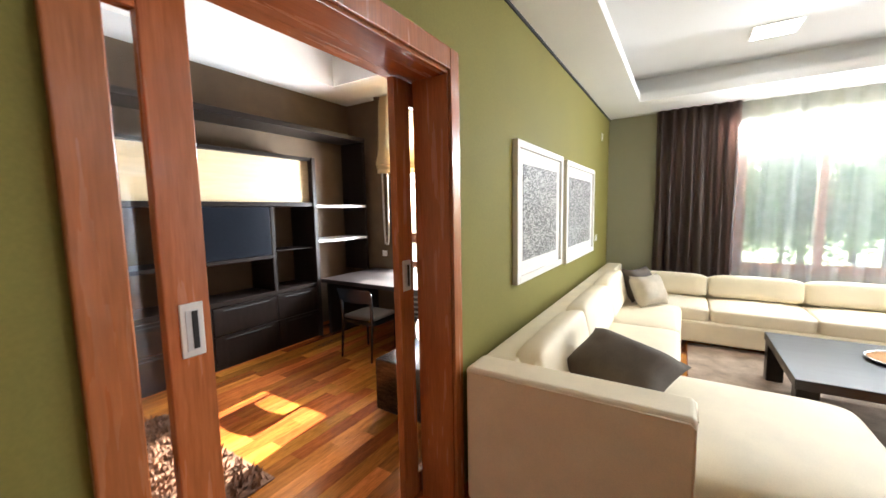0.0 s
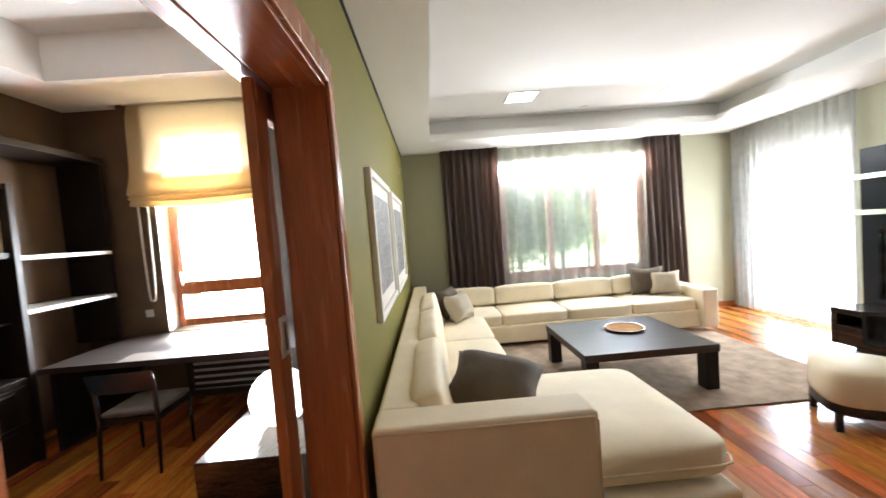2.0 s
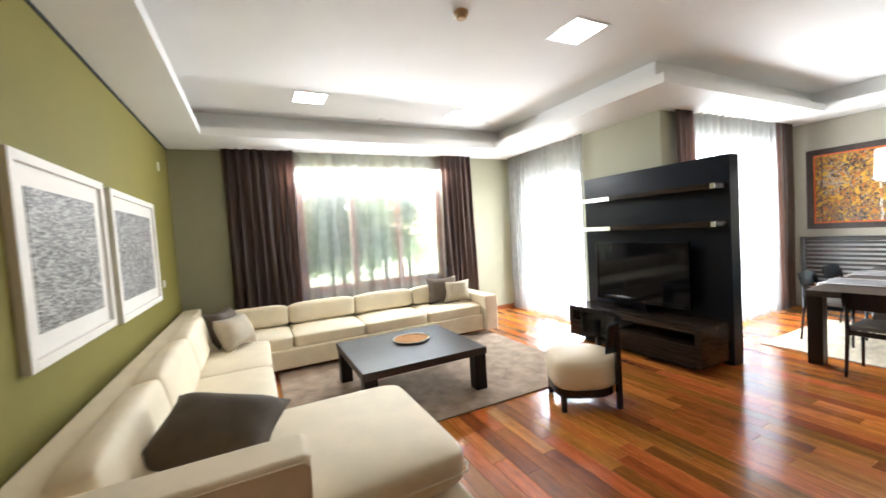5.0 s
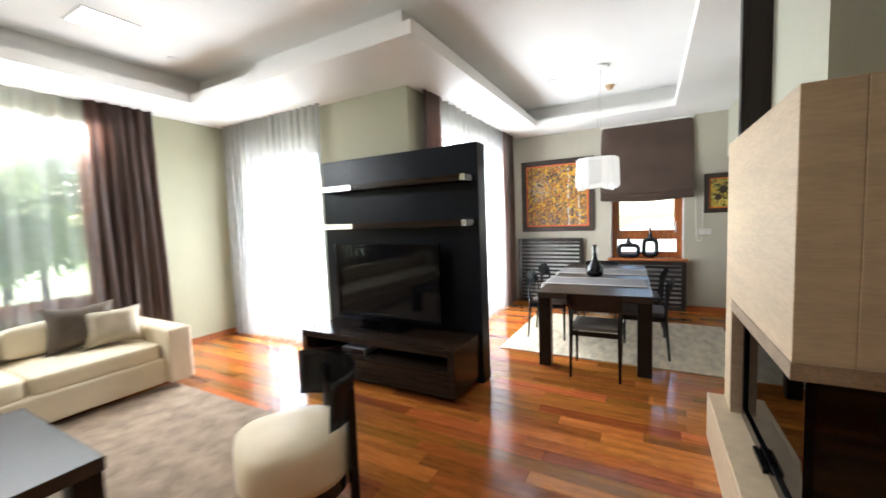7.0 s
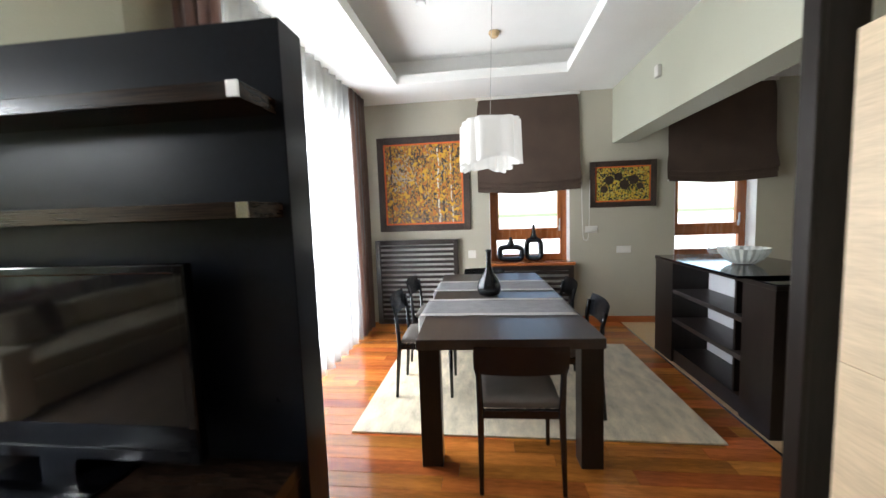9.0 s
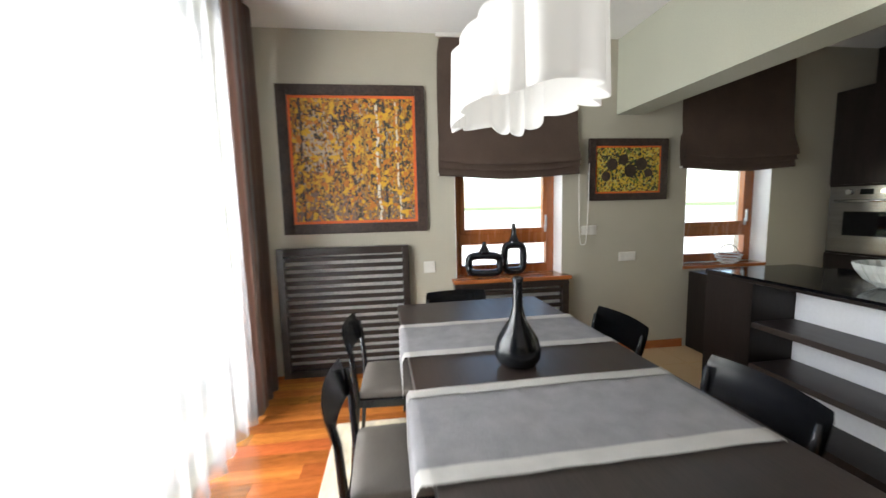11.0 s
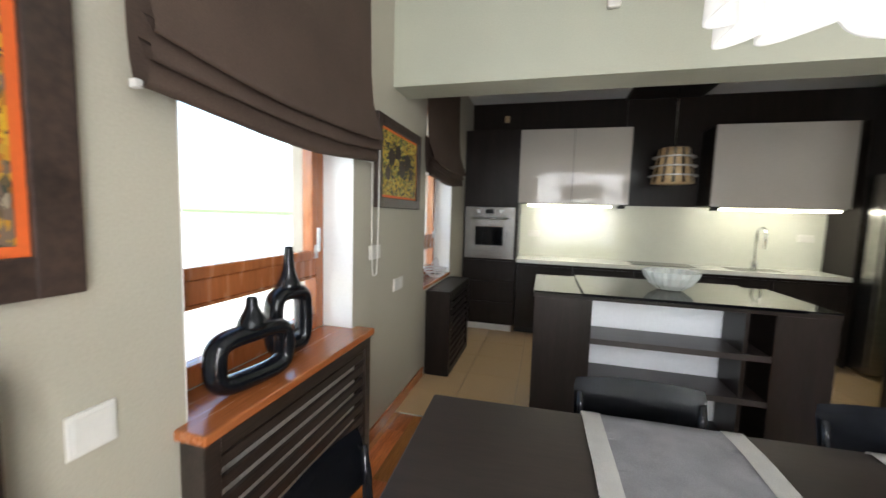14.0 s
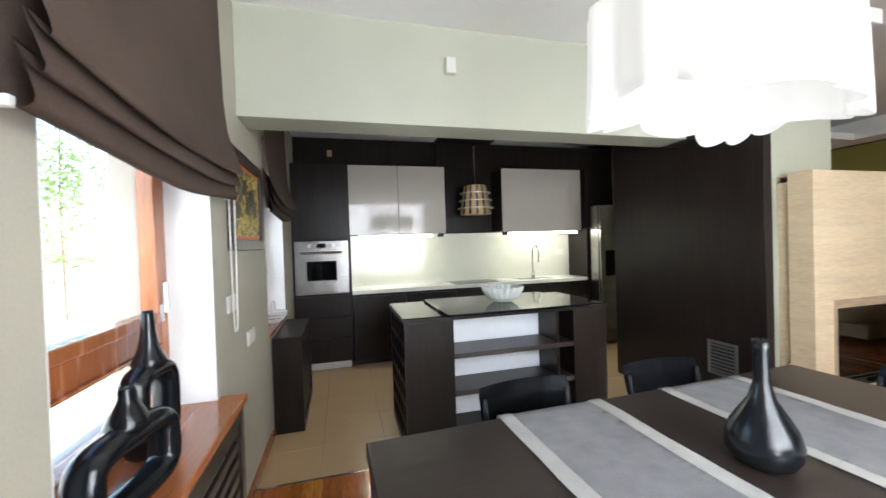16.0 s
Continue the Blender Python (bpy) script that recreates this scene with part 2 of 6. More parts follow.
M = {
    "green": shade("green wall paint", (0.225, 0.192, 0.048), 0.7, vary=0.05, scale=1.5, fine=120, bump=0.06, spec=0.2),
    "sage": shade("sage wall paint", (0.43, 0.43, 0.34), 0.6, vary=0.04, scale=1.5, fine=120, bump=0.06),
    "olive_grey": shade("olive grey wall paint", (0.39, 0.38, 0.265), 0.6, vary=0.04, scale=1.5, fine=120, bump=0.06),
    "taupe": shade("taupe wall paint", (0.42, 0.39, 0.31), 0.6, vary=0.04, scale=1.5, fine=120, bump=0.06),
    "brown_wall": shade("brown wallpaper", (0.125, 0.080, 0.042), 0.7, vary=0.15, scale=4, fine=200, bump=0.15),
    "white": shade("white ceiling paint", (0.82, 0.81, 0.78), 0.7, vary=0.02, scale=2, fine=90, bump=0.03),
    "white_paint": shade("white gloss paint", (0.8, 0.8, 0.78), 0.3, vary=0.02, bump=0.02),
    # near-black: puts the shade of gaps, slots and plinths into the colour
    "gap": shade("near-black for shaded gaps and black parts", (0.02, 0.02, 0.018), 0.8, bump=0),
    "cherry": shade("cherry wood", (0.40, 0.125, 0.038), 0.26, vary=0.12, scale=2.5, fine=14, bump=0.05, stretch=(9, 9, 0.7), coat=0.3),
    "cherry_y": shade("cherry wood lengthwise", (0.40, 0.125, 0.038), 0.26, vary=0.12, scale=2.5, fine=14, bump=0.05, stretch=(9, 0.7, 9), coat=0.3),
    "plank": shade("merbau floor board", (0.47, 0.148, 0.028), 0.17, vary=0.22, scale=2.0, fine=16, bump=0.04, stretch=(12, 0.8, 1), rand=0.42, spread=0.014, coat=0.25),
    "plank_far": shade("merbau floor boards", (0.47, 0.148, 0.028), 0.17, vary=0.22, scale=2.0, fine=16, bump=0.04, stretch=(12, 0.8, 1), rand=0.42, island=True, spread=0.014, coat=0.25),
    "tile": shade("beige floor tile", (0.53, 0.365, 0.20), 0.32, vary=0.02, scale=3, fine=80, bump=0.0),
    "grout": shade("grout", (0.25, 0.21, 0.16), 0.9, bump=0.1),
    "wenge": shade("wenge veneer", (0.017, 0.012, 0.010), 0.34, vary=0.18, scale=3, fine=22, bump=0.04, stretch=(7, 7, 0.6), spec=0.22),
    # wenge with a lighter base colour: sunlight on the slats is painted in
    "wenge_y_lit": shade("wenge veneer across, lit tone", (0.034, 0.024, 0.019), 0.32, vary=0.3, scale=3, fine=22, bump=0.06, stretch=(7, 0.6, 7), spec=0.5),
    # wenge lightened for flat tops: the window sheen is partly in the colour
    "wenge_x_sheen": shade("wenge veneer along, sheen tone", (0.028, 0.019, 0.016), 0.40, vary=0.2, scale=3, fine=22, bump=0.01, stretch=(0.6, 7, 7), spec=0.7),
    "zebrano": shade("dark striped wood", (0.030, 0.019, 0.013), 0.2, vary=0.36, scale=3, fine=16, bump=0.01, stretch=(3, 0.5, 14), spec=0.16),
    "panel": shade("black lacquer panel", (0.007, 0.009, 0.014), 0.3, vary=0.1, scale=3, fine=40, bump=0.02, spec=0.13),
    "black_gloss": shade("black gloss", (0.003, 0.003, 0.004), 0.05, vary=0.1, bump=0, spec=0.2),
    "screen": shade("dark screen glass", (0.003, 0.003, 0.004), 0.05, vary=0.05, bump=0, spec=0.24),
    "vent_black": shade("matt black plastic", (0.01, 0.01, 0.011), 0.5, vary=0.1, bump=0.05),
    "black_ceramic": shade("black ceramic", (0.006, 0.007, 0.009), 0.2, vary=0.2, scale=14, fine=140, bump=0.06, stretch=(1, 1, 4)),
    "black_wood": shade("black stained wood", (0.009, 0.010, 0.013), 0.22, vary=0.3, scale=4, fine=26, bump=0.08, stretch=(3, 3, 3)),
    "leather": shade("cream sofa cloth", (0.84, 0.73, 0.535), 0.62, vary=0.05, scale=5, fine=260, bump=0.15),
    "cushion_dark": shade("charcoal cushion cloth", (0.115, 0.085, 0.058), 0.75, vary=0.15, scale=9, fine=240, bump=0.2),
    "cushion_tan": shade("sand cushion cloth", (0.5, 0.43, 0.32), 0.8, vary=0.1, scale=9, fine=240, bump=0.2),
    "rug": shade("beige wool rug", (0.40, 0.295, 0.21), 0.95, vary=0.22, scale=7, fine=170, bump=0.7),
    "weave": shade("woven flat rug", (0.72, 0.62, 0.45), 0.95, vary=0.2, scale=5, fine=90, bump=0.8, stretch=(1, 2.5, 1)),
    "shag": shade("brown shag wool", (0.22, 0.11, 0.06), 0.95, vary=0.3, scale=9, fine=60, bump=0.8),
    "curtain": lets_light_through(shade("brown satin curtain", (0.165, 0.122, 0.108), 0.36, vary=0.12, scale=3, fine=160, bump=0.1, stretch=(3, 3, 0.6)), (0.34, 0.16, 0.11), 0.18),
    "blind": shade("brown blind cloth", (0.082, 0.055, 0.042), 0.8, vary=0.12, scale=3, fine=200, bump=0.15, spec=0.2),
    "sheer": sheer_cloth("white voile", (0.46, 0.46, 0.47), 0.50, 0.22),
    "sheer_fine": sheer_cloth("fine white voile", (0.55, 0.55, 0.55), 0.58, 0.35),
    "blind_cream": sheer_cloth("cream blind cloth", (0.70, 0.54, 0.30), 0.0, 0.32),
    "travertine": shade("travertine", (0.60, 0.47, 0.31), 0.45, vary=0.08, scale=1.6, fine=12, bump=0.1, stretch=(1.2, 1.2, 9)),
    "travertine_dark": shade("honed brown travertine", (0.36, 0.26, 0.17), 0.4, vary=0.18, scale=3, fine=30, bump=0.1, stretch=(2, 2, 9)),
    "straw": shade("straw panel", (0.66, 0.52, 0.30), 0.6, vary=0.08, scale=3, fine=90, bump=0.08, stretch=(1, 1, 8)),
    "grey_edge": shade("grey laminate", (0.42, 0.40, 0.38), 0.4, vary=0.05, bump=0),
    "chrome": shade("chrome", (0.7, 0.7, 0.7), 0.18, 1.0, vary=0.05, bump=0),
    "steel": shade("brushed steel", (0.33, 0.32, 0.31), 0.24, 1.0, vary=0.1, scale=3, fine=80, bump=0.05, stretch=(0.5, 4, 20)),
    "plastic": shade("white plastic", (0.66, 0.64, 0.59), 0.4, vary=0.02, bump=0),
    "gloss_cab": shade("greige gloss lacquer", (0.50, 0.46, 0.41), 0.06, vary=0.02, scale=2, bump=0),
    "white_back": shade("white back panel", (0.72, 0.73, 0.76), 0.15, vary=0.02, bump=0),
    "counter": shade("white stone worktop", (0.74, 0.74, 0.66), 0.25, vary=0.03, scale=9, bump=0.02),
    "splash": shade("pale glass splashback", (0.62, 0.62, 0.54), 0.12, vary=0.02, bump=0),
    "runner": shade("grey linen", (0.43, 0.42, 0.43), 0.9, vary=0.1, scale=12, fine=300, bump=0.3),
    "runner_white": shade("white linen band", (0.74, 0.72, 0.68), 0.9, vary=0.06, scale=12, fine=300, bump=0.3),
    "seat": shade("dark taupe seat cloth", (0.10, 0.085, 0.072), 0.7, vary=0.15, fine=260, bump=0.2),
    "lamp_glass": lets_light_through(glow("opal lamp glass", (0.6, 0.59, 0.56), 0.17), (0.6, 0.59, 0.56), 0.35),
    "globe": glow("opal globe glass", (1.0, 0.93, 0.82), 0.8),
    "ceiling_lamp": glow("ceiling lamp diffuser", (1.0, 0.98, 0.94), 1.3),
    "tube": glow("under cabinet tube", (1.0, 0.97, 0.78), 5.0),
    "glass": clear_glass("window glass"),
    "firebox": shade("sooty fire lining", (0.03, 0.027, 0.025), 0.8, vary=0.3, bump=0.2),
    "fire_glass": clear_glass("fire glass", (0.35, 0.33, 0.3)),
    "mat_board": shade("white mount and frame", (0.78, 0.74, 0.68), 0.6, vary=0.02, bump=0.03),
    "frame_dark": shade("dark picture frame", (0.045, 0.027, 0.02), 0.45, vary=0.3, fine=40, bump=0.2),
    "orange": shade("orange mount", (0.68, 0.12, 0.02), 0.6, vary=0.05, bump=0),
    "autumn": canvas("autumn birch painting", "autumn"),
    "sunflowers": canvas("sunflower painting", "sunflowers"),
    "ink": canvas("ink drawing", "ink"),
    "wicker": shade("tan board", (0.55, 0.38, 0.2), 0.5, bump=0.02),
    "tan": shade("tan lacquer", (0.46, 0.27, 0.14), 0.8, vary=0.1, scale=8, bump=0.0, spec=0.0),
    "crystal": cut_glass("cut glass", (0.72, 0.75, 0.71)),
    "leaf": lets_light_through(shade("leaf", (0.12, 0.17, 0.06), 0.5, vary=0.3, bump=0, rand=0.3, island=True), (0.34, 0.48, 0.16), 0.6),
    "aluminium": shade("satin aluminium", (0.55, 0.55, 0.54), 0.35, 0.6, vary=0.05, bump=0.02),
    "vent": shade("grey metal grille", (0.17, 0.17, 0.17), 0.4, 0.5, vary=0.05, bump=0),
    "bark": shade("bark", (0.12, 0.09, 0.06), 0.9, vary=0.3, bump=0.5),
    "grass": shade("lawn", (0.13, 0.19, 0.06), 0.9, vary=0.3, scale=1, bump=0.2),
    "paving": shade("terrace paving", (0.55, 0.53, 0.48), 0.8, vary=0.1, bump=0.1),
    "cover": shade("radiator", (0.7, 0.7, 0.66), 0.4, bump=0),
}

# ---- building helpers ----


def box(bm, x0, x1, y0, y1, z0, z1, bevel=0.0, seg=2):
    got = bmesh.ops.create_cube(bm, size=1.0)["verts"]
    bmesh.ops.scale(bm, vec=(abs(x1 - x0), abs(y1 - y0), abs(z1 - z0)), verts=got)
    bmesh.ops.translate(bm, vec=((x0 + x1) / 2, (y0 + y1) / 2, (z0 + z1) / 2), verts=got)
    if bevel:
        edges = list({e for v in got for e in v.link_edges})
        bmesh.ops.bevel(bm, geom=edges, offset=bevel, segments=seg, affect="EDGES", profile=0.5)


def one(*a, **k):
    bm = bmesh.new()
    box(bm, *a, **k)
    return bm


def many(*boxes, bevel=0.0):
    bm = bmesh.new()
    for b in boxes:
        box(bm, *b, bevel=bevel)
    return bm


def tube(bm, points, r, sides=8):
    """A round bar along a line of points; r may change from point to point."""
    pts = [Vector(p) for p in points]
    radii = r if isinstance(r, (list, tuple)) else [r] * len(pts)
    rings = []
    for i, p in enumerate(pts):
        d = (pts[min(i + 1, len(pts) - 1)] - pts[max(i - 1, 0)]).normalized()
        u = d.orthogonal() if abs(d.z) > 0.9 else d.cross(Vector((0, 0, 1)))
        if abs(d.z) > 0.9:
            u = Vector((1, 0, 0)) - d * d.x
        u.normalize()
        w = d.cross(u)
        rings.append([bm.verts.new(p + radii[i] * (math.cos(k * math.tau / sides) * u + math.sin(k * math.tau / sides) * w)) for k in range(sides)])
    for a, b in zip(rings, rings[1:]):
        for k in range(sides):
            bm.faces.new((a[k], a[(k + 1) % sides], b[(k + 1) % sides], b[k]))
    bm.faces.new(rings[0][::-1])
    bm.faces.new(rings[-1])


def lathe(bm, profile, x, y, sides=32):
    """Turns a profile of (radius, height) round a vertical axis."""
    rings = [[bm.verts.new((x + r * math.cos(k * math.tau / sides), y + r * math.sin(k * math.tau / sides), z)) for k in range(sides)] for r, z in profile]
    for a, b in zip(rings, rings[1:]):
        for k in range(sides):
            bm.faces.new((a[k], a[(k + 1) % sides], b[(k + 1) % sides], b[k]))
    bm.faces.new(rings[0][::-1])
    bm.faces.new(rings[-1])


def mesh_ob(name, bm, material, smooth=False):
    bmesh.ops.recalc_face_normals(bm, faces=bm.faces)
    me = bpy.data.meshes.new(name)
    bm.to_mesh(me)
    bm.free()
    me.materials.append(material)
    if smooth:
        for f in me.polygons:
            f.use_smooth = True
    return new(name, me)


def structure(name, bm, material, label="", smooth=False):
    return tagged(mesh_ob(name, bm, material, smooth), label=label, kind="structure")


def thing(name, label, category, at=(0, 0, 0), group="", rz=0.0, kind=""):
    ob = new(name)
    ob.empty_display_size = 0.1
    ob.matrix_basis = pose(*at, 0, 0, rz)
    return tagged(ob, label, category, group, kind)


def part(name, bm, material, parent, label="", smooth=False, world_space=True):
    """One mesh under a thing or a part; the mesh is given in the world's metres unless world_space is off."""
    if world_space:
        root = parent
        while root.parent:
            root = root.parent
        bmesh.ops.translate(bm, vec=-root.matrix_basis.translation, verts=bm.verts)
    ob = mesh_ob(name, bm, material, smooth)
    ob.parent = parent
    if label:
        ob["label"] = label
    return ob


def soft(ob, width=0.02, seg=3):
    b = ob.modifiers.new("bevel", "BEVEL")
    b.width, b.segments = width, seg
    return ob


def wavy(bm, x0, y0, x1, y1, z0, z1, folds, depth, seed, thick=0.0, rows=10, flare=0.25):
    """Hanging cloth between two points of the plan, with folds that deepen towards the hem."""
    rnd = random.Random(seed)
    length = math.hypot(x1 - x0, y1 - y0)
    ux, uy = (x1 - x0) / length, (y1 - y0) / length
    cols = folds * 8
    ph = [rnd.uniform(0.75, 1.25) for _ in range(folds + 2)]
    grid = []
    for j in range(rows + 1):
        s = j / rows
        z = z1 + (z0 - z1) * s
        row = []
        for i in range(cols + 1):
            u = i / cols
            k = u * folds
            amp = depth * (0.55 + flare * 1.8 * s) * ph[int(k)]
            off = amp * math.sin(k * math.tau + 0.5 * math.sin(3 * s + seed)) + 0.25 * amp * math.sin(2.3 * k * math.tau + seed + 2 * s)
            along = u * length + 0.012 * math.sin(4 * s + 5 * k)
            row.append(bm.verts.new((x0 + ux * along - uy * off, y0 + uy * along + ux * off, z)))
        grid.append(row)
    for a, b in zip(grid, grid[1:]):
        for i in range(cols):
            bm.faces.new((a[i], a[i + 1], b[i + 1], b[i]))
    if thick:
        bmesh.ops.solidify(bm, geom=bm.faces[:], thickness=thick)


def wall_with_openings(axis, at0, at1, lo, hi, z0, z1, holes):
    """A wall along x or y: at0..at1 its thickness, lo..hi its run, holes as (from, to, bottom, top)."""
    bm = bmesh.new()

    def b(a0, a1, c0, c1):
        if a1 - a0 > 1e-4 and c1 - c0 > 1e-4:
            box(bm, *((a0, a1, at0, at1) if axis == "x" else (at0, at1, a0, a1)), c0, c1)
    cur = lo
    for h0, h1, hz0, hz1 in sorted(holes):
        b(cur, h0, z0, z1)
        b(h0, h1, z0, hz0)
        b(h0, h1, hz1, z1)
        cur = h1
    b(cur, hi, z0, z1)
    return bm


# ---- the large structure ----
XW, XS, YN, XE, YD, XD = -1.42, -1.63, 6.35, 4.05, 3.28, 7.40
SOFFIT, CEIL, TOP = 2.885, 3.21, 3.42
KB, YS = -2.60, -2.75

structure("floor", many((-5.0, 7.75, -3.0, 6.6, -0.3, -0.014)), M["grout"], "concrete slab under the floor boards")
structure("wall_west", wall_with_openings("y", XS, XW, YS, YN, 0, TOP, [(0.40, 1.74, 0, 2.28), (-2.45, -1.55, 0, 2.15)]), M["green"],
          "olive green painted wall with a wide sliding door opening")
structure("wall_north", wall_with_openings("x", YN, YN + 0.3, XS, XE + 0.25, 0, TOP, [(0.12, 2.60, 0.72, 2.62)]), M["olive_grey"], "sage painted wall with a wide window")
structure("wall_east_living", wall_with_openings("y", XE, XE + 0.25, YD + 0.25, YN, 0, TOP, [(4.55, 6.0, 0.02, 2.5)]), M["olive_grey"], "sage painted wall with a balcony door")
structure("wall_north_dining", wall_with_openings("x", YD, YD + 0.25, XE, XD, 0, TOP, [(4.5, 6.85, 0.02, 2.68)]), M["olive_grey"], "sage painted wall with a tall glazed door")
structure("wall_east", wall_with_openings("y", XD, XD + 0.38, KB - 0.2, YD + 0.25, 0, TOP, [(0.66, 1.66, 0.78, 2.55), (-1.50, -0.58, 0.80, 2.55)]), M["taupe"],
          "taupe painted wall with two wooden windows")
structure("wall_south_kitchen", many((2.5, XD, KB - 0.2, KB, 0, TOP)), M["wenge"], "dark panelled kitchen wall")
structure("wall_south", many((XS, 2.5, YS - 0.2, YS, 0, TOP)), M["sage"], "sage painted wall")
structure("wall_chimney", many((2.48, 3.90, -0.93, 0.05, 0, 1.88), (3.46, 3.90, 0.05, 0.43, 0, 1.88), (2.48, 3.46, 0.05, 0.43, 1.0, 1.88), (2.48, 3.46, 0.05, 0.43, 0, 0.29), (3.02, 3.90, -0.93, 0.43, 1.88, TOP), (2.50, 2.62, YS, -0.93, 0, TOP)), M["sage"], "sage painted chimney breast")
structure("beam", many((4.16, XD - 0.002, -0.11, 0.15, 2.235, SOFFIT + 0.05)), M["sage"], "sage painted beam over the kitchen opening")
structure("wall_dark_panel", many((3.90, 3.97, -0.93, 0.56, 0.0, SOFFIT), (3.97, 4.158, -0.10, 0.14, 2.237, SOFFIT)), M["wenge"], "tall dark wenge wall panel")
structure("trim", many((3.895, 3.972, 0.56, 0.585, 0, SOFFIT), bevel=0.004), M["wenge"], "dark edge strip of the wall panel")

ceil = bmesh.new()
L0, L1, LY, DX, DY0, DY1 = -0.95, 3.18, 5.53, 6.70, 0.82, 2.65
for b in ((XW, L0, YS, YN), (L0, XE, LY, YN), (L1, XE, DY1, LY), (XE, XD, DY1, YD), (DX, XD, 0.15, DY1), (L1, DX, 0.15, DY0), (L0, L1, YS, -1.5)):
    box(ceil, *b, SOFFIT, SOFFIT + 0.10)
s = 0.22
for b in ((L0 - s - 0.02, L0 - s, YS, LY + s), (L0 - s, L1 + s, LY + s, LY + s + 0.02), (L1 + s, L1 + s + 0.02, DY1 + s, LY + s), (L1 + s, DX + s, DY1 + s, DY1 + s + 0.02),
          (DX + s, DX + s + 0.02, DY0 - s, DY1 + s), (L1 + s, DX + s, DY0 - s - 0.02, DY0 - s)):
    box(ceil, *b, SOFFIT + 0.08, CEIL)
box(ceil, XS, XD + 0.3, YS, YN + 0.2, CEIL, CEIL + 0.1)
box(ceil, 2.52, XD, KB, -0.11, SOFFIT, SOFFIT + 0.1)
structure("ceiling", ceil, M["white"], "white plaster ceiling with a stepped recessed tray")
# solid strip; its black colour stands for the shade in the ceiling gap
structure("trim_gap", many((XW, XW + 0.012, YS, YN, SOFFIT - 0.02, SOFFIT)), M["gap"], "black strip painted as the shaded gap under the ceiling")

# study shell
XSW, YSN, YSS = -4.85, 4.40, -0.6
structure("wall_study_north", wall_with_openings("x", YSN, YSN + 0.3, XSW - 0.2, XS, 0, 3.8, [(-4.0, -2.92, 0.76, 3.12)]), M["brown_wall"], "dark brown papered wall with a window")
structure("wall_study_west", many((XSW - 0.2, XSW, YSS - 0.2, YSN, 0, 3.8)), M["brown_wall"], "dark brown papered wall")
structure("wall_study_south", many((XSW - 0.2, XS, YSS - 0.2, YSS, 0, 3.8)), M["brown_wall"], "dark brown papered wall")
structure("wall_study_east", wall_with_openings("y", XS - 0.012, XS - 0.002, YSS, YSN, 0, 3.8, [(0.40, 1.74, 0, 2.28)]), M["brown_wall"], "dark brown papered wall beside the sliding door")
sc = bmesh.new()
for b in ((XSW, XSW + 0.55, YSS, YSN), (XSW + 0.55, XS - 0.012, YSN - 0.75, YSN - 0.12), (XS - 0.5, XS - 0.012, YSS, YSN - 0.75)):
    box(sc, *b, 3.20, 3.62)
box(sc, XSW - 0.2, XS - 0.012, YSS - 0.2, YSN + 0.1, 3.60, 3.75)
structure("ceiling_study", sc, M["white"], "white plaster ceiling with a recessed tray")

# unseen slab, added only to limit the sun through the terrace door
structure("sun_block_slab", many((4.31, 8.5, YD + 0.26, 7.3, 3.05, 3.25)), M["white"], "unseen white slab added to cut the sun at the terrace door")

# skirting
sk = bmesh.new()
for b in ((XW, XW + 0.015, 1.82, YN), (XW + 0.015, XE - 0.015, YN - 0.015, YN), (XE - 0.015, XE, YD, 4.5), (XE - 0.015, XE, 6.05, YN), (XD - 0.015, XD, 0.1, 0.62), (XD - 0.015, XD, 1.7, 2.05), (XD - 0.015, XD, -0.6, 0.1)):
    box(sk, *b, 0, 0.08, bevel=0.003)
structure("baseboard", sk, M["cherry_y"], "reddish wooden skirting board")

# garden
structure("ground", many((-400, 400, -400, 400, -0.7, -0.5)), M["grass"], "lawn")
structure("pavement", many((4.3, 30, 3.6, 12, -0.52, -0.1), (-6, 4.2, 6.7, 9, -0.52, -0.3), (7.8, 120, -90, 3.6, -0.52, -0.15)), M["paving"], "pale paved terrace")

# ---- windows and doors ----


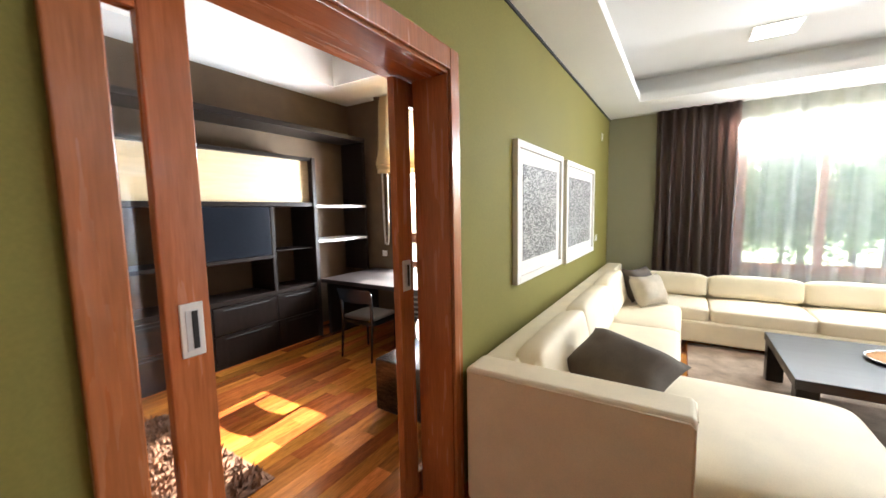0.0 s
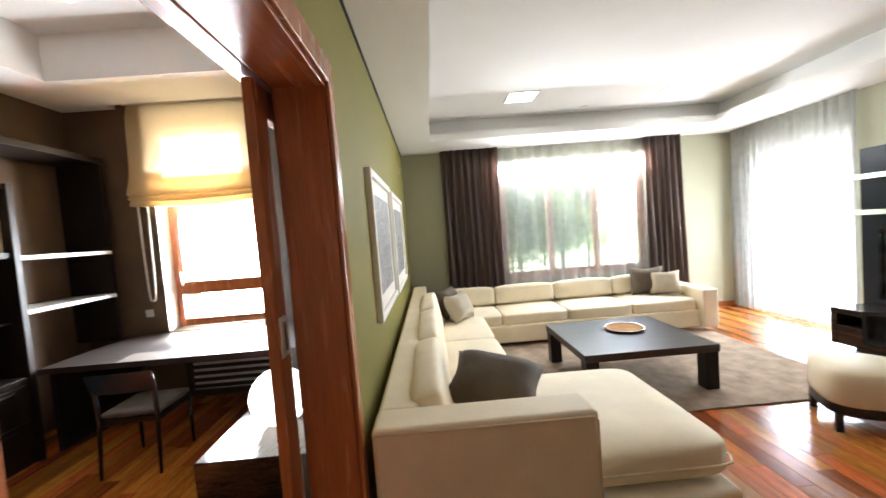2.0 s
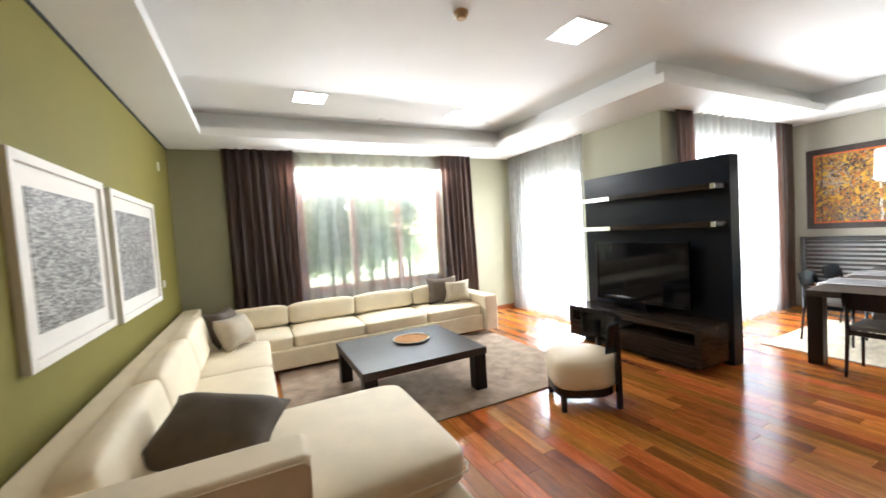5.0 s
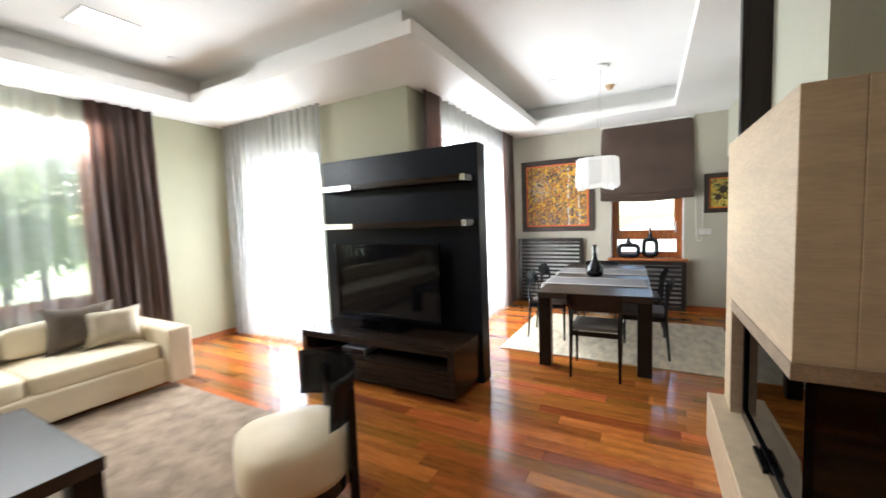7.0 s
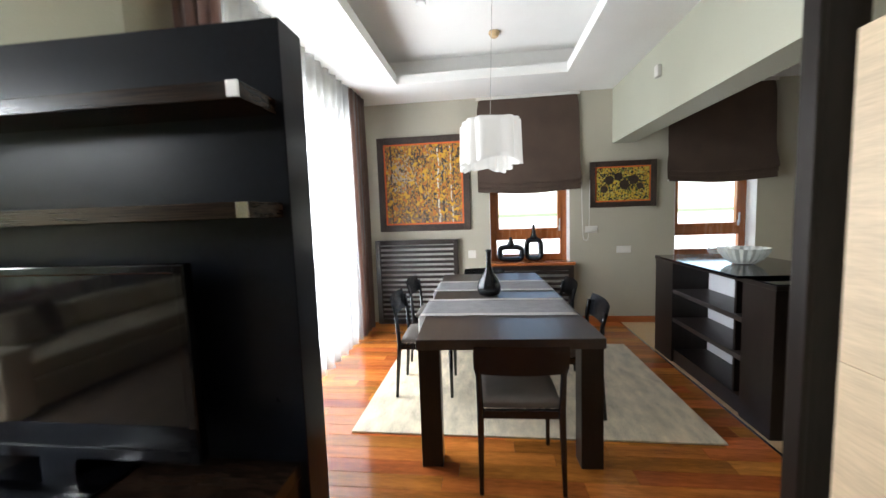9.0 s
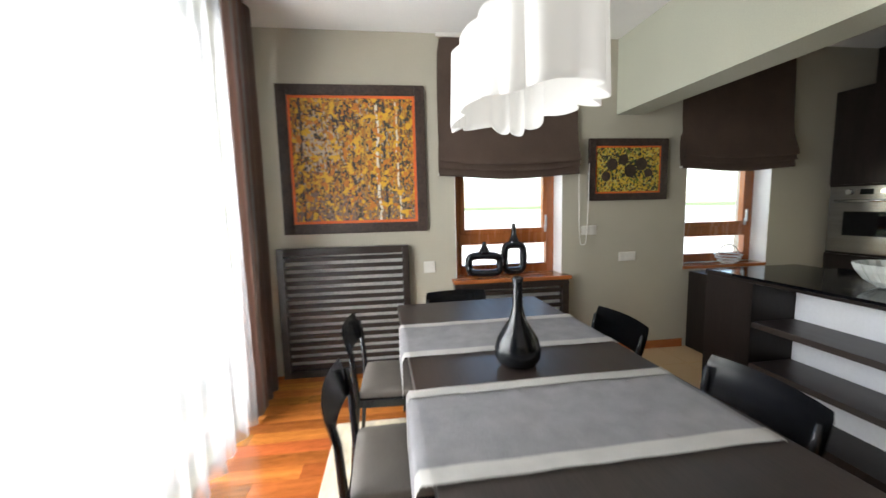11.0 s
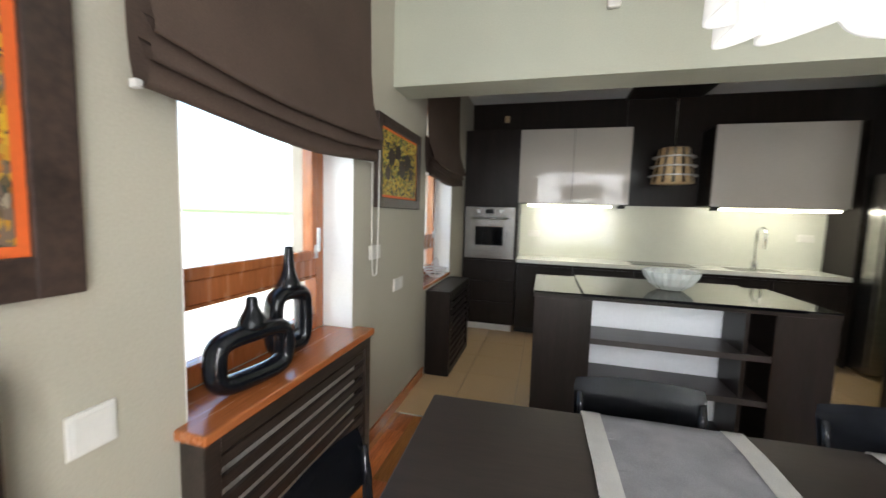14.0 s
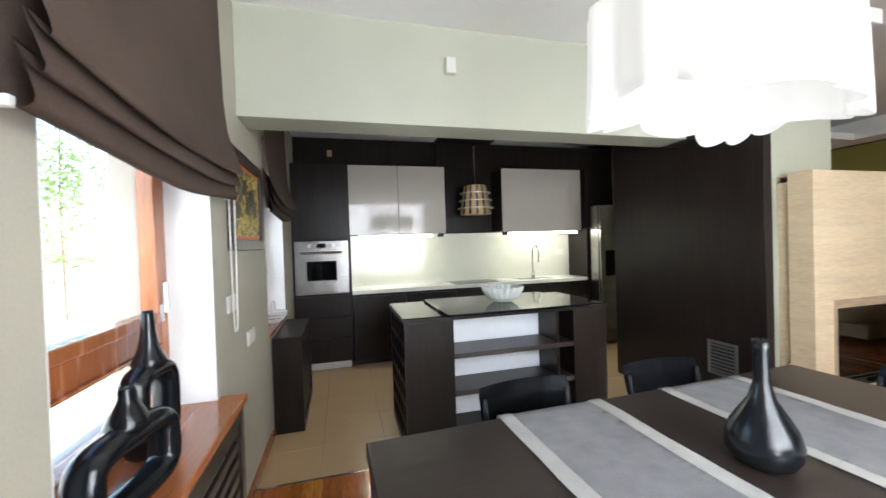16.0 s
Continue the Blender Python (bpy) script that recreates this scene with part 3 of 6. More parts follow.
def casement(name, axis, at, lo, hi, z0, z1, panes, label, transom=0.0, depth=0.07, stile=0.075, material=None):
    """A wooden window in an opening; panes side by side, with a low fixed light under a transom."""
    material = material or M["cherry"]
    ob = tagged(new(name), label, "window", kind="structure")

    def bx(bm, a0, a1, c0, c1, d0=0.0, d1=depth, bevel=0.006):
        box(bm, *((a0, a1, at + d0, at + d1) if axis == "x" else (at + d0, at + d1, a0, a1)), c0, c1, bevel=bevel)
    bm = bmesh.new()
    bx(bm, lo, lo + stile, z0, z1)
    bx(bm, hi - stile, hi, z0, z1)
    bx(bm, lo + stile, hi - stile, z0, z0 + stile)
    bx(bm, lo + stile, hi - stile, z1 - stile, z1)
    if transom:
        bx(bm, lo + stile, hi - stile, transom - 0.045, transom + 0.045)
    part("window_frame", bm, material, ob)
    w = (hi - lo - 2 * stile) / panes
    for i in range(panes):
        a0, a1 = lo + stile + i * w, lo + stile + (i + 1) * w
        for c0, c1 in (((z0 + stile, transom - 0.045), (transom + 0.045, z1 - stile)) if transom else ((z0 + stile, z1 - stile),)):
            bm = bmesh.new()
            e = 0.045 if c1 - c0 > 0.5 else 0.012
            bx(bm, a0, a0 + e, c0, c1, -0.012, 0.05, 0.005)
            bx(bm, a1 - e, a1, c0, c1, -0.012, 0.05, 0.005)
            bx(bm, a0 + e, a1 - e, c0, c0 + e, -0.012, 0.05, 0.005)
            bx(bm, a0 + e, a1 - e, c1 - e, c1, -0.012, 0.05, 0.005)
            sash = part("sash", bm, material, ob)
            bm = bmesh.new()
            bx(bm, a0 + e, a1 - e, c0 + e, c1 - e, 0.02, 0.026, 0)
            g = part("pane", bm, M["glass"], sash)
            g.visible_shadow = False
    if transom:
        hb = bmesh.new()
        bx(hb, lo + stile + 0.012, lo + stile + 0.034, transom + 0.05, transom + 0.12, -0.022, -0.012, 0.002)
        bx(hb, lo + stile + 0.015, lo + stile + 0.031, transom + 0.085, transom + 0.21, -0.042, -0.024, 0.004)
        part("handle", hb, M["aluminium"], ob, "satin window handle")
    return ob


casement("window_1", "x", YN + 0.12, 0.12, 2.60, 0.72, 2.50, 3, "wide cherry wood window behind white voile")
casement("door_balcony", "y", XE + 0.10, 4.55, 6.0, 0.02, 2.5, 2, "glazed balcony door behind white voile", material=M["white_paint"])
casement("door_terrace", "x", YD + 0.10, 4.5, 6.85, 0.02, 2.68, 3, "glazed terrace door behind white voile", material=M["white_paint"])
casement("window_2", "y", XD + 0.18, 0.66, 1.66, 0.79, 2.55, 1, "cherry wood window with a low lower light", transom=1.13)
casement("window_3", "y", XD + 0.18, -1.50, -0.58, 0.81, 2.55, 1, "cherry wood kitchen window with a low lower light", transom=1.13)
casement("window_4", "x", YSN + 0.18, -4.0, -2.92, 0.77, 3.12, 1, "cherry wood study window above the desk", transom=1.19)

structure("trim_shutter_box", one(0.125, 2.595, YN + 0.14, YN + 0.28, 2.502, 2.617), M["white_paint"], "white shutter box above the window")

# reveals
for y0, y1, z0 in ((0.66, 1.66, 0.793), (-1.50, -0.58, 0.806)):
    structure("trim_reveal", one(XD + 0.001, XD + 0.179, y0, y0 + 0.006, z0, 2.549), M["white_paint"], "white painted window reveal")
    structure("trim_reveal", one(XD + 0.001, XD + 0.179, y1 - 0.006, y1, z0, 2.549), M["white_paint"], "white painted window reveal")
structure("trim_reveal", one(-3.999, -3.993, YSN + 0.001, YSN + 0.179, 0.762, 2.899), M["white_paint"], "white painted window reveal")

# sliding door: lining and two glazed leaves that run on the study side
door = tagged(new("door_1"), "cherry wood double sliding door, partly open", "sliding door", kind="structure")
bm = bmesh.new()
box(bm, XW, XW + 0.018, 1.72, 1.80, 0, 2.36, bevel=0.005)
box(bm, XW, XW + 0.018, 0.33, 0.42, 0, 2.36, bevel=0.005)
box(bm, XW, XW + 0.018, 0.42, 1.72, 2.26, 2.36, bevel=0.005)
part("casing", bm, M["cherry"], door)
part("jamb", one(XS + 0.002, XW, 1.715, 1.738, 0, 2.27, bevel=0.003), M["cherry"], door)
part("jamb", one(XS + 0.002, XW, 0.402, 0.425, 0, 2.27, bevel=0.003), M["cherry"], door)
part("head_lining", one(XS + 0.002, XW, 0.425, 1.715, 2.245, 2.272, bevel=0.003), M["cherry_y"], door)
part("track", one(XS - 0.09, XS - 0.014, -0.2, 2.45, 2.255, 2.33, bevel=0.003), M["cherry_y"], door)


def leaf(y0, y1, handle_y):
    x0, x1 = XS - 0.065, XS - 0.025
    st = 0.12
    bm = bmesh.new()
    box(bm, x0, x1, y0, y0 + st, 0.008, 2.25, bevel=0.004)
    box(bm, x0, x1, y1 - st, y1, 0.008, 2.25, bevel=0.004)
    box(bm, x0, x1, y0 + st, y1 - st, 0.008, 0.13, bevel=0.004)
    box(bm, x0, x1, y0 + st, y1 - st, 2.13, 2.25, bevel=0.004)
    lf = part("door_leaf", bm, M["cherry"], door)
    g = part("glass_pane", one(x0 + 0.016, x0 + 0.022, y0 + st, y1 - st, 0.13, 2.13), M["glass"], lf)
    g.visible_shadow = False
    z0, z1, w = 1.185, 1.345, 0.032
    pull = part("pull_handle", one(x1 - 0.002, x1 + 0.006, handle_y - w, handle_y + w, z0, z1, bevel=0.0035, seg=3), M["plastic"], lf, "recessed pale metal pull")
    part("pull_recess", one(x1 + 0.0055, x1 + 0.008, handle_y - w + 0.014, handle_y + w - 0.014, z0 + 0.02, z1 - 0.02), M["aluminium"], pull)
    # slot is a raised near-black piece, its shade painted on
    part("pull_slot", one(x1 + 0.0075, x1 + 0.0095, handle_y - 0.002, handle_y + 0.014, z0 + 0.024, z1 - 0.024), M["gap"], pull)


leaf(-0.13, 0.69, 0.635)
leaf(1.60, 2.42, 1.66)

# a second door frame far back in the hall
d2 = tagged(new("door_2"), "closed cherry wood door in the hall", "door", kind="structure")
part("casing", many((XW, XW + 0.018, -2.53, -2.45, 0, 2.23), (XW, XW + 0.018, -1.55, -1.47, 0, 2.23), (XW, XW + 0.018, -2.45, -1.55, 2.15, 2.23)), M["cherry"], d2)
part("door_leaf", one(XW - 0.08, XW - 0.04, -2.45, -1.55, 0.005, 2.15), M["cherry"], d2)

# ---- curtains and blinds ----


def drape(name, x0, y0, x1, y1, z0, z1, folds, depth, material, label, seed, thick=0.004, category="curtain", group=""):
    th = thing(name, label, category, ((x0 + x1) / 2, (y0 + y1) / 2, z0), group)
    bm = bmesh.new()
    wavy(bm, x0, y0, x1, y1, z0, z1, folds, depth, seed, thick)
    part("cloth", bm, material, th, smooth=True)
    return th


drape("curtain", -0.80, YN - 0.14, 0.12, YN - 0.14, 0.03, SOFFIT, 8, 0.05, M["curtain"], "dark brown satin curtain drawn aside at the window", 1, group="brown curtains")
drape("curtain", 2.49, YN - 0.14, 3.11, YN - 0.14, 0.03, SOFFIT, 6, 0.05, M["curtain"], "dark brown satin curtain drawn aside at the window", 2, group="brown curtains")
drape("curtain", 4.22, YD - 0.09, 4.58, YD - 0.09, 0.03, SOFFIT, 4, 0.03, M["curtain"], "dark brown satin curtain beside the terrace door", 3, group="brown curtains")
drape("curtain", 6.62, YD - 0.10, 7.12, YD - 0.10, 0.03, SOFFIT, 4, 0.03, M["curtain"], "brown satin curtain lit by the terrace door", 4, group="brown curtains")
drape("voile_curtain", 0.06, YN - 0.06, 2.75, YN - 0.06, 0.10, SOFFIT, 13, 0.028, M["sheer_fine"], "white voile curtain across the wide window", 5, 0, group="voile curtains")
drape("voile_curtain", XE - 0.09, 4.42, XE - 0.09, 6.28, 0.02, SOFFIT, 16, 0.04, M["sheer"], "white voile curtain across the balcony door", 6, 0, group="voile curtains")
drape("voile_curtain", 4.5, YD - 0.07, 7.0, YD - 0.07, 0.02, SOFFIT, 15, 0.05, M["sheer"], "white voile curtain across the terrace door", 7, 0, group="voile curtains")


def roman_blind(label, axis, at, side, lo, hi, z_top, z_bot, material, chain_at, chain_low, seed, cord=None):
    """A flat blind with gathered folds at its foot. at: the wall's face; side: -1 into lower values."""
    mid = (lo + hi) / 2
    th = thing("roman_blind", label, "blind", (mid, at, z_bot) if axis == "x" else (at, mid, z_bot))
    rnd = random.Random(seed)
    bm = bmesh.new()
    prof = [(0.03, z_top), (0.032, z_bot + 0.36), (0.07, z_bot + 0.26), (0.112, z_bot + 0.145), (0.120, z_bot + 0.115), (0.095, z_bot + 0.125), (0.060, z_bot + 0.20),
            (0.098, z_bot + 0.085), (0.106, z_bot + 0.062), (0.085, z_bot + 0.07), (0.052, z_bot + 0.15), (0.082, z_bot + 0.03), (0.086, z_bot + 0.008), (0.062, z_bot + 0.0),
            (0.035, z_bot + 0.02), (0.022, z_bot + 0.12), (0.018, z_bot + 0.34)]
    cols = 24
    grid = []
    for k, (d, z) in enumerate(prof):
        row = []
        for i in range(cols + 1):
            u = i / cols
            a = lo + (hi - lo) * u
            sag = -0.035 * math.sin(math.pi * u) if k > 1 else 0
            dd = d + (rnd.uniform(-0.003, 0.003) + 0.012 * noise.noise(Vector((u * 3.5, k * 0.6, seed)))) * (k > 1)
            zz = z + sag * (0.3 if k < 3 else 1) + 0.004 * math.sin(9 * u + k)
            row.append(bm.verts.new((a, at + side * dd, zz) if axis == "x" else (at + side * dd, a, zz)))
        grid.append(row)
    for a, b in zip(grid, grid[1:]):
        for i in range(cols):
            bm.faces.new((a[i], a[i + 1], b[i + 1], b[i]))
    cloth = part("cloth", bm, material, th, smooth=True)
    sub = cloth.modifiers.new("round", "SUBSURF")
    sub.levels = sub.render_levels = 1
    bm = bmesh.new()
    rail = (lo, hi, at + side * 0.045, at + side * 0.028) if axis == "x" else (at + side * 0.045, at + side * 0.028, lo, hi)
    box(bm, min(rail[0], rail[1]), max(rail[0], rail[1]), min(rail[2], rail[3]), max(rail[2], rail[3]), z_top, z_top + 0.035)
    part("head_rail", bm, M["plastic"], th)
    for a in (lo - 0.004, hi - 0.012):
        bm = bmesh.new()
        d0, d1 = sorted((at + side * 0.03, at + side * 0.055))
        box(bm, *((a, a + 0.016, d0, d1) if axis == "x" else (d0, d1, a, a + 0.016)), z_bot + 0.004, z_bot + 0.024, bevel=0.002)
        part("end_cap", bm, M["plastic"], th, "white end cap")
    if chain_at is not None:
        pts = []
        for i in range(17):
            u = i / 16
            a = chain_at + (0.05 * (u - 0.5) * 2)
            drop = (1 - abs(2 * u - 1) ** 6)
            pts.append((a, at + side * 0.04, z_bot + 0.1 - (z_bot + 0.1 - chain_low) * drop) if axis == "x" else (at + side * 0.04, a, z_bot + 0.1 - (z_bot + 0.1 - chain_low) * drop))
        bm = bmesh.new()
        tube(bm, pts, cord or 0.004, 6)
        part("chain", bm, M["plastic"], th, "looped white pull chain", smooth=True)
    return th


roman_blind("dark brown fabric blind half lowered over the window", "y", XD, -1, 0.54, 1.80, SOFFIT - 0.04, 1.70, M["blind"], 0.475, 1.06, 1)
roman_blind("dark brown fabric blind half lowered at the kitchen window", "y", XD, -1, -1.66, -0.48, SOFFIT - 0.04, 1.74, M["blind"], None, 1.1, 2)
roman_blind("cream fabric blind half lowered over the study window", "x", YSN, -1, -4.20, -2.70, 3.22, 2.14, M["blind_cream"], -4.10, 1.12, 3, cord=0.012)

# ---- living room ----


def cushion_bm(x0, x1, y0, y1, z0, z1, r=0.07, puff=0.03):
    """A padded block: rounded edges and a slightly domed top."""
    bm = bmesh.new()
    box(bm, x0, x1, y0, y1, z0, z1)
    bmesh.ops.subdivide_edges(bm, edges=bm.edges[:], cuts=8, use_grid_fill=True)
    cx, cy, cz = (x0 + x1) / 2, (y0 + y1) / 2, (z0 + z1) / 2
    hx, hy, hz = (x1 - x0) / 2, (y1 - y0) / 2, (z1 - z0) / 2
    rr = min(r, hx, hy, hz)
    for v in bm.verts:
        p = v.co - Vector((cx, cy, cz))
        q = Vector((max(-hx + rr, min(hx - rr, p.x)), max(-hy + rr, min(hy - rr, p.y)), max(-hz + rr, min(hz - rr, p.z))))
        d = p - q
        if d.length > 1e-6:
            p = q + d.normalized() * rr
        bulge = puff * (1 - (p.x / hx) ** 2) * (1 - (p.y / hy) ** 2)
        if p.z > 0:
            p.z += bulge
        n = noise.noise(Vector((v.co.x * 4, v.co.y * 4, v.co.z * 4)))
        v.co = Vector((cx, cy, cz)) + p + p.normalized() * n * 0.006
    return bm


def padded(name, parent, dims, material, r=0.07, puff=0.03, label=""):
    ob = part(name, cushion_bm(*dims, r, puff), material, parent, label, smooth=True)
    sub = ob.modifiers.new("round", "SUBSURF")
    sub.levels = sub.render_levels = 1
    return ob


def block(name, parent, dims, material, r=0.025, label=""):
    return part(name, one(*dims, bevel=r, seg=4), material, parent, label, smooth=False)


SL = M["leather"]
sofa = thing("sectional_sofa", "large cream sectional sofa with chaise, loose back cushions", "sofa", (-0.5, 4.0, 0))
SX0 = XW + 0.05
block("base", sofa, (SX0, -0.45, 1.95, 5.2, 0.06, 0.30), SL)
block("base", sofa, (SX0, 2.52, 5.14, 6.12, 0.06, 0.30), SL)
block("base", sofa, (-0.45, 0.40, 1.92, 3.05, 0.06, 0.24), SL)
padded("chaise_seat", sofa, (-0.98, 0.43, 1.98, 3.12, 0.24, 0.46), SL, 0.08, 0.03)
block("armrest", sofa, (SX0, -0.37, 1.76, 1.97, 0.06, 0.795), SL)
block("back_frame", sofa, (SX0, SX0 + 0.2, 1.97, 6.12, 0.28, 0.785), SL)
block("back_frame", sofa, (SX0 + 0.2, 2.52, 5.93, 6.12, 0.28, 0.66), SL)
block("armrest", sofa, (2.52, 2.73, 5.06, 6.12, 0.06, 0.58), SL)
for y0, y1 in ((3.12, 4.18), (4.18, 5.22)):
    padded("seat_cushion", sofa, (-1.10, -0.42, y0, y1, 0.28, 0.46), SL, 0.045, 0.018)
for x0, x1 in ((-1.1, -0.15), (-0.15, 0.74), (0.74, 1.63), (1.63, 2.52)):
    padded("seat_cushion", sofa, (x0, x1, 5.16, 5.95, 0.28, 0.45), SL, 0.045, 0.018)


def back_cushion(x, y, w, rz, lean=12, h=0.36, d=0.2):
    bm = cushion_bm(-w / 2, w / 2, -d / 2, d / 2, 0, h, 0.06, 0.015)
    bmesh.ops.transform(bm, matrix=pose(x, y, 0.46, 0, 0, rz) @ pose(0, 0, 0, -lean), verts=bm.verts)
    ob = part("back_cushion", bm, SL, sofa, smooth=True)
    sub = ob.modifiers.new("round", "SUBSURF")
    sub.levels = sub.render_levels = 1


for y, w in ((2.55, 1.06), (3.62, 1.06), (4.68, 1.06)):
    back_cushion(-1.06, y, w, 90, h=0.38)
for x, w in ((-0.57, 0.84), (0.30, 0.89), (1.19, 0.89), (2.08, 0.88)):
    back_cushion(x, 5.83, w, 0, h=0.27, lean=8)


bm = bmesh.new()
tube(bm, [(SX0 + 0.01, 1.761, 0.772), (-0.395, 1.761, 0.772), (-0.376, 1.764, 0.75), (-0.373, 1.764, 0.08)], 0.005, 6)
tube(bm, [(-0.371, 1.79, 0.772), (-0.371, 1.96, 0.772)], 0.005, 6)
part("piping", bm, SL, sofa, smooth=True)
bm = bmesh.new()
tube(bm, [(-0.36, 1.979, 0.335), (0.33, 1.979, 0.335), (0.40, 1.995, 0.335), (0.432, 2.05, 0.335), (0.434, 3.02, 0.335), (0.40, 3.10, 0.335)], 0.007, 6)
part("piping", bm, SL, sofa, smooth=True)


def throw_pillow(label, at, rx, rz, w, h, material, group="cushions on the sofa", roll=0, plump=0.115):
    th = thing("throw_pillow", label, "cushion", at, group)
    bm = bmesh.new()
    n = 12
    for side in (1, -1):
        g = []
        for j in range(n + 1):
            row = []
            for i in range(n + 1):
                u, v = i / n * 2 - 1, j / n * 2 - 1
                pinch = 1 - 0.17 * (1 - (u * u) ** 0.8) * abs(v) ** 3
                pinch2 = 1 - 0.13 * (1 - (v * v) ** 0.8) * abs(u) ** 3
                t = plump * ((1 - u ** 4) * (1 - v ** 4)) ** 0.7
                t += 0.014 * noise.noise(Vector((u * 2.2 + at[0] * 9, v * 2.2, side))) * (1 - u * u) * (1 - v * v)
                row.append(bm.verts.new((u * w / 2 * pinch2, side * t, h / 2 + v * h / 2 * pinch)))
            g.append(row)
        for a, b in zip(g, g[1:]):
            for i in range(n):
                bm.faces.new((a[i], a[i + 1], b[i + 1], b[i]) if side < 0 else (a[i], b[i], b[i + 1], a[i + 1]))
    bmesh.ops.remove_doubles(bm, verts=bm.verts, dist=0.0006)
    bmesh.ops.transform(bm, matrix=pose(0, 0, 0, 0, roll, rz) @ pose(0, 0, 0, rx), verts=bm.verts)
    part("cover", bm, material, th, smooth=True, world_space=False)
    return th


throw_pillow("charcoal cushion leaning on the chaise backrest", (-0.80, 2.28, 0.59), -66, -20, 0.58, 0.42, M["cushion_dark"], roll=9, plump=0.13)
throw_pillow("charcoal cushion in the sofa corner", (-0.80, 5.20, 0.47), -22, 60, 0.46, 0.42, M["cushion_dark"])
throw_pillow("sand coloured cushion in front of a charcoal one", (-0.68, 4.95, 0.47), -26, 55, 0.45, 0.38, M["cushion_tan"])
throw_pillow("charcoal cushion against the low armrest", (2.10, 5.60, 0.46), -16, -10, 0.5, 0.42, M["cushion_dark"])
throw_pillow("sand coloured cushion against the low armrest", (2.28, 5.47, 0.46), -20, -14, 0.44, 0.36, M["cushion_tan"])

rug = thing("area_rug", "beige wool rug under the coffee table", "rug", (1.2, 4.2, 0))
part("carpet", one(-0.35, 2.62, 3.12, 5.25, 0.001, 0.014, bevel=0.005), M["rug"], rug)

ct = thing("coffee_table", "low square black-stained coffee table with slab legs", "coffee table", (0.85, 4.0, 0.014))
part("tabletop", one(0.23, 1.46, 3.42, 4.56, 0.36, 0.43, bevel=0.005), M["wenge_x_sheen"], ct)
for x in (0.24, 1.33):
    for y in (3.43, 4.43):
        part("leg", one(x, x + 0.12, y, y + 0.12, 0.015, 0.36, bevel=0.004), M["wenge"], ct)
tray = thing("round_tray", "round tan tray with a silver rim on the coffee table", "tray", (0.95, 4.12, 0.431))
bm = bmesh.new()
lathe(bm, [(0.001, 0.438), (0.155, 0.438), (0.186, 0.450), (0.186, 0.443), (0.155, 0.432), (0.001, 0.432)], 0.95, 4.12, 40)
part("dish", bm, M["tan"], tray, smooth=False)
bm = bmesh.new()
lathe(bm, [(0.187, 0.446), (0.190, 0.455), (0.202, 0.457), (0.204, 0.450), (0.196, 0.444)], 0.95, 4.12, 40)
bmesh.ops.delete(bm, geom=[f for f in bm.faces if len(f.verts) > 4], context="FACES_ONLY")
part("rim", bm, M["chrome"], tray, smooth=True)


def tub_chair():
    th = thing("tub_chair", "black wooden tub chair with a cream padded seat", "armchair", (2.03, 2.75, 0), rz=-27)
    bm = bmesh.new()
    n = 28
    loop = []
    for i in range(n):
        a = i / n * math.tau
        x, y = 0.27 * math.cos(a), 0.27 * math.sin(a)
        if x < 0:
            x = -0.30 * (abs(math.cos(a)) ** 0.5)
            y = 0.27 * math.copysign(abs(math.sin(a)) ** 0.6, math.sin(a))
        loop.append((x, y))
    prof = [(0.97, 0.20), (1.0, 0.24), (1.0, 0.36), (0.97, 0.415), (0.88, 0.44), (0.5, 0.452), (0.02, 0.455)]
    rings = [[bm.verts.new((x * k, y * k, z)) for x, y in loop] for k, z in prof]
    for a, b in zip(rings, rings[1:]):
        for i in range(n):
            bm.faces.new((a[i], a[(i + 1) % n], b[(i + 1) % n], b[i]))
    bm.faces.new(rings[-1])
    bm.faces.new(rings[0][::-1])
    part("seat", bm, SL, th, "cream padded seat", smooth=True, world_space=False)
    bm = bmesh.new()
    rings = [[bm.verts.new((x * k, y * k, z)) for x, y in loop] for k, z in ((0.90, 0.13), (0.97, 0.13), (0.97, 0.20), (0.90, 0.20))]
    for a, b in zip(rings, rings[1:] + rings[:1]):
        for i in range(n):
            bm.faces.new((a[i], a[(i + 1) % n], b[(i + 1) % n], b[i]))
    part("seat_frame", bm, M["black_wood"], th, world_space=False)
    bm = bmesh.new()
    cols = 24
    g = []
    for j in range(7):
        z = 0.50 + 0.25 * j / 6
        row = []
        for i in range(cols + 1):
            a = radians(-72 + 144 * i / cols)
            r = 0.29 + 0.03 * j / 6
            row.append(bm.verts.new((r * math.cos(a), r * math.sin(a), z - 0.02 * (j == 0) * math.cos(a))))
        g.append(row)
    for a, b in zip(g, g[1:]):
        for i in range(cols):
            bm.faces.new((a[i], a[i + 1], b[i + 1], b[i]))
    bmesh.ops.solidify(bm, geom=bm.faces[:], thickness=0.022)
    part("backrest", bm, M["black_wood"], th, "curved black wooden backrest", smooth=True, world_space=False)
    for x, y, top in ((-0.24, -0.20, 0.14), (-0.24, 0.20, 0.14), (0.225, -0.20, 0.66), (0.225, 0.20, 0.66)):
        part("leg", one(x - 0.022, x + 0.022, y - 0.022, y + 0.022, 0, top, bevel=0.005), M["black_wood"], th, world_space=False)
    return th


tub_chair()

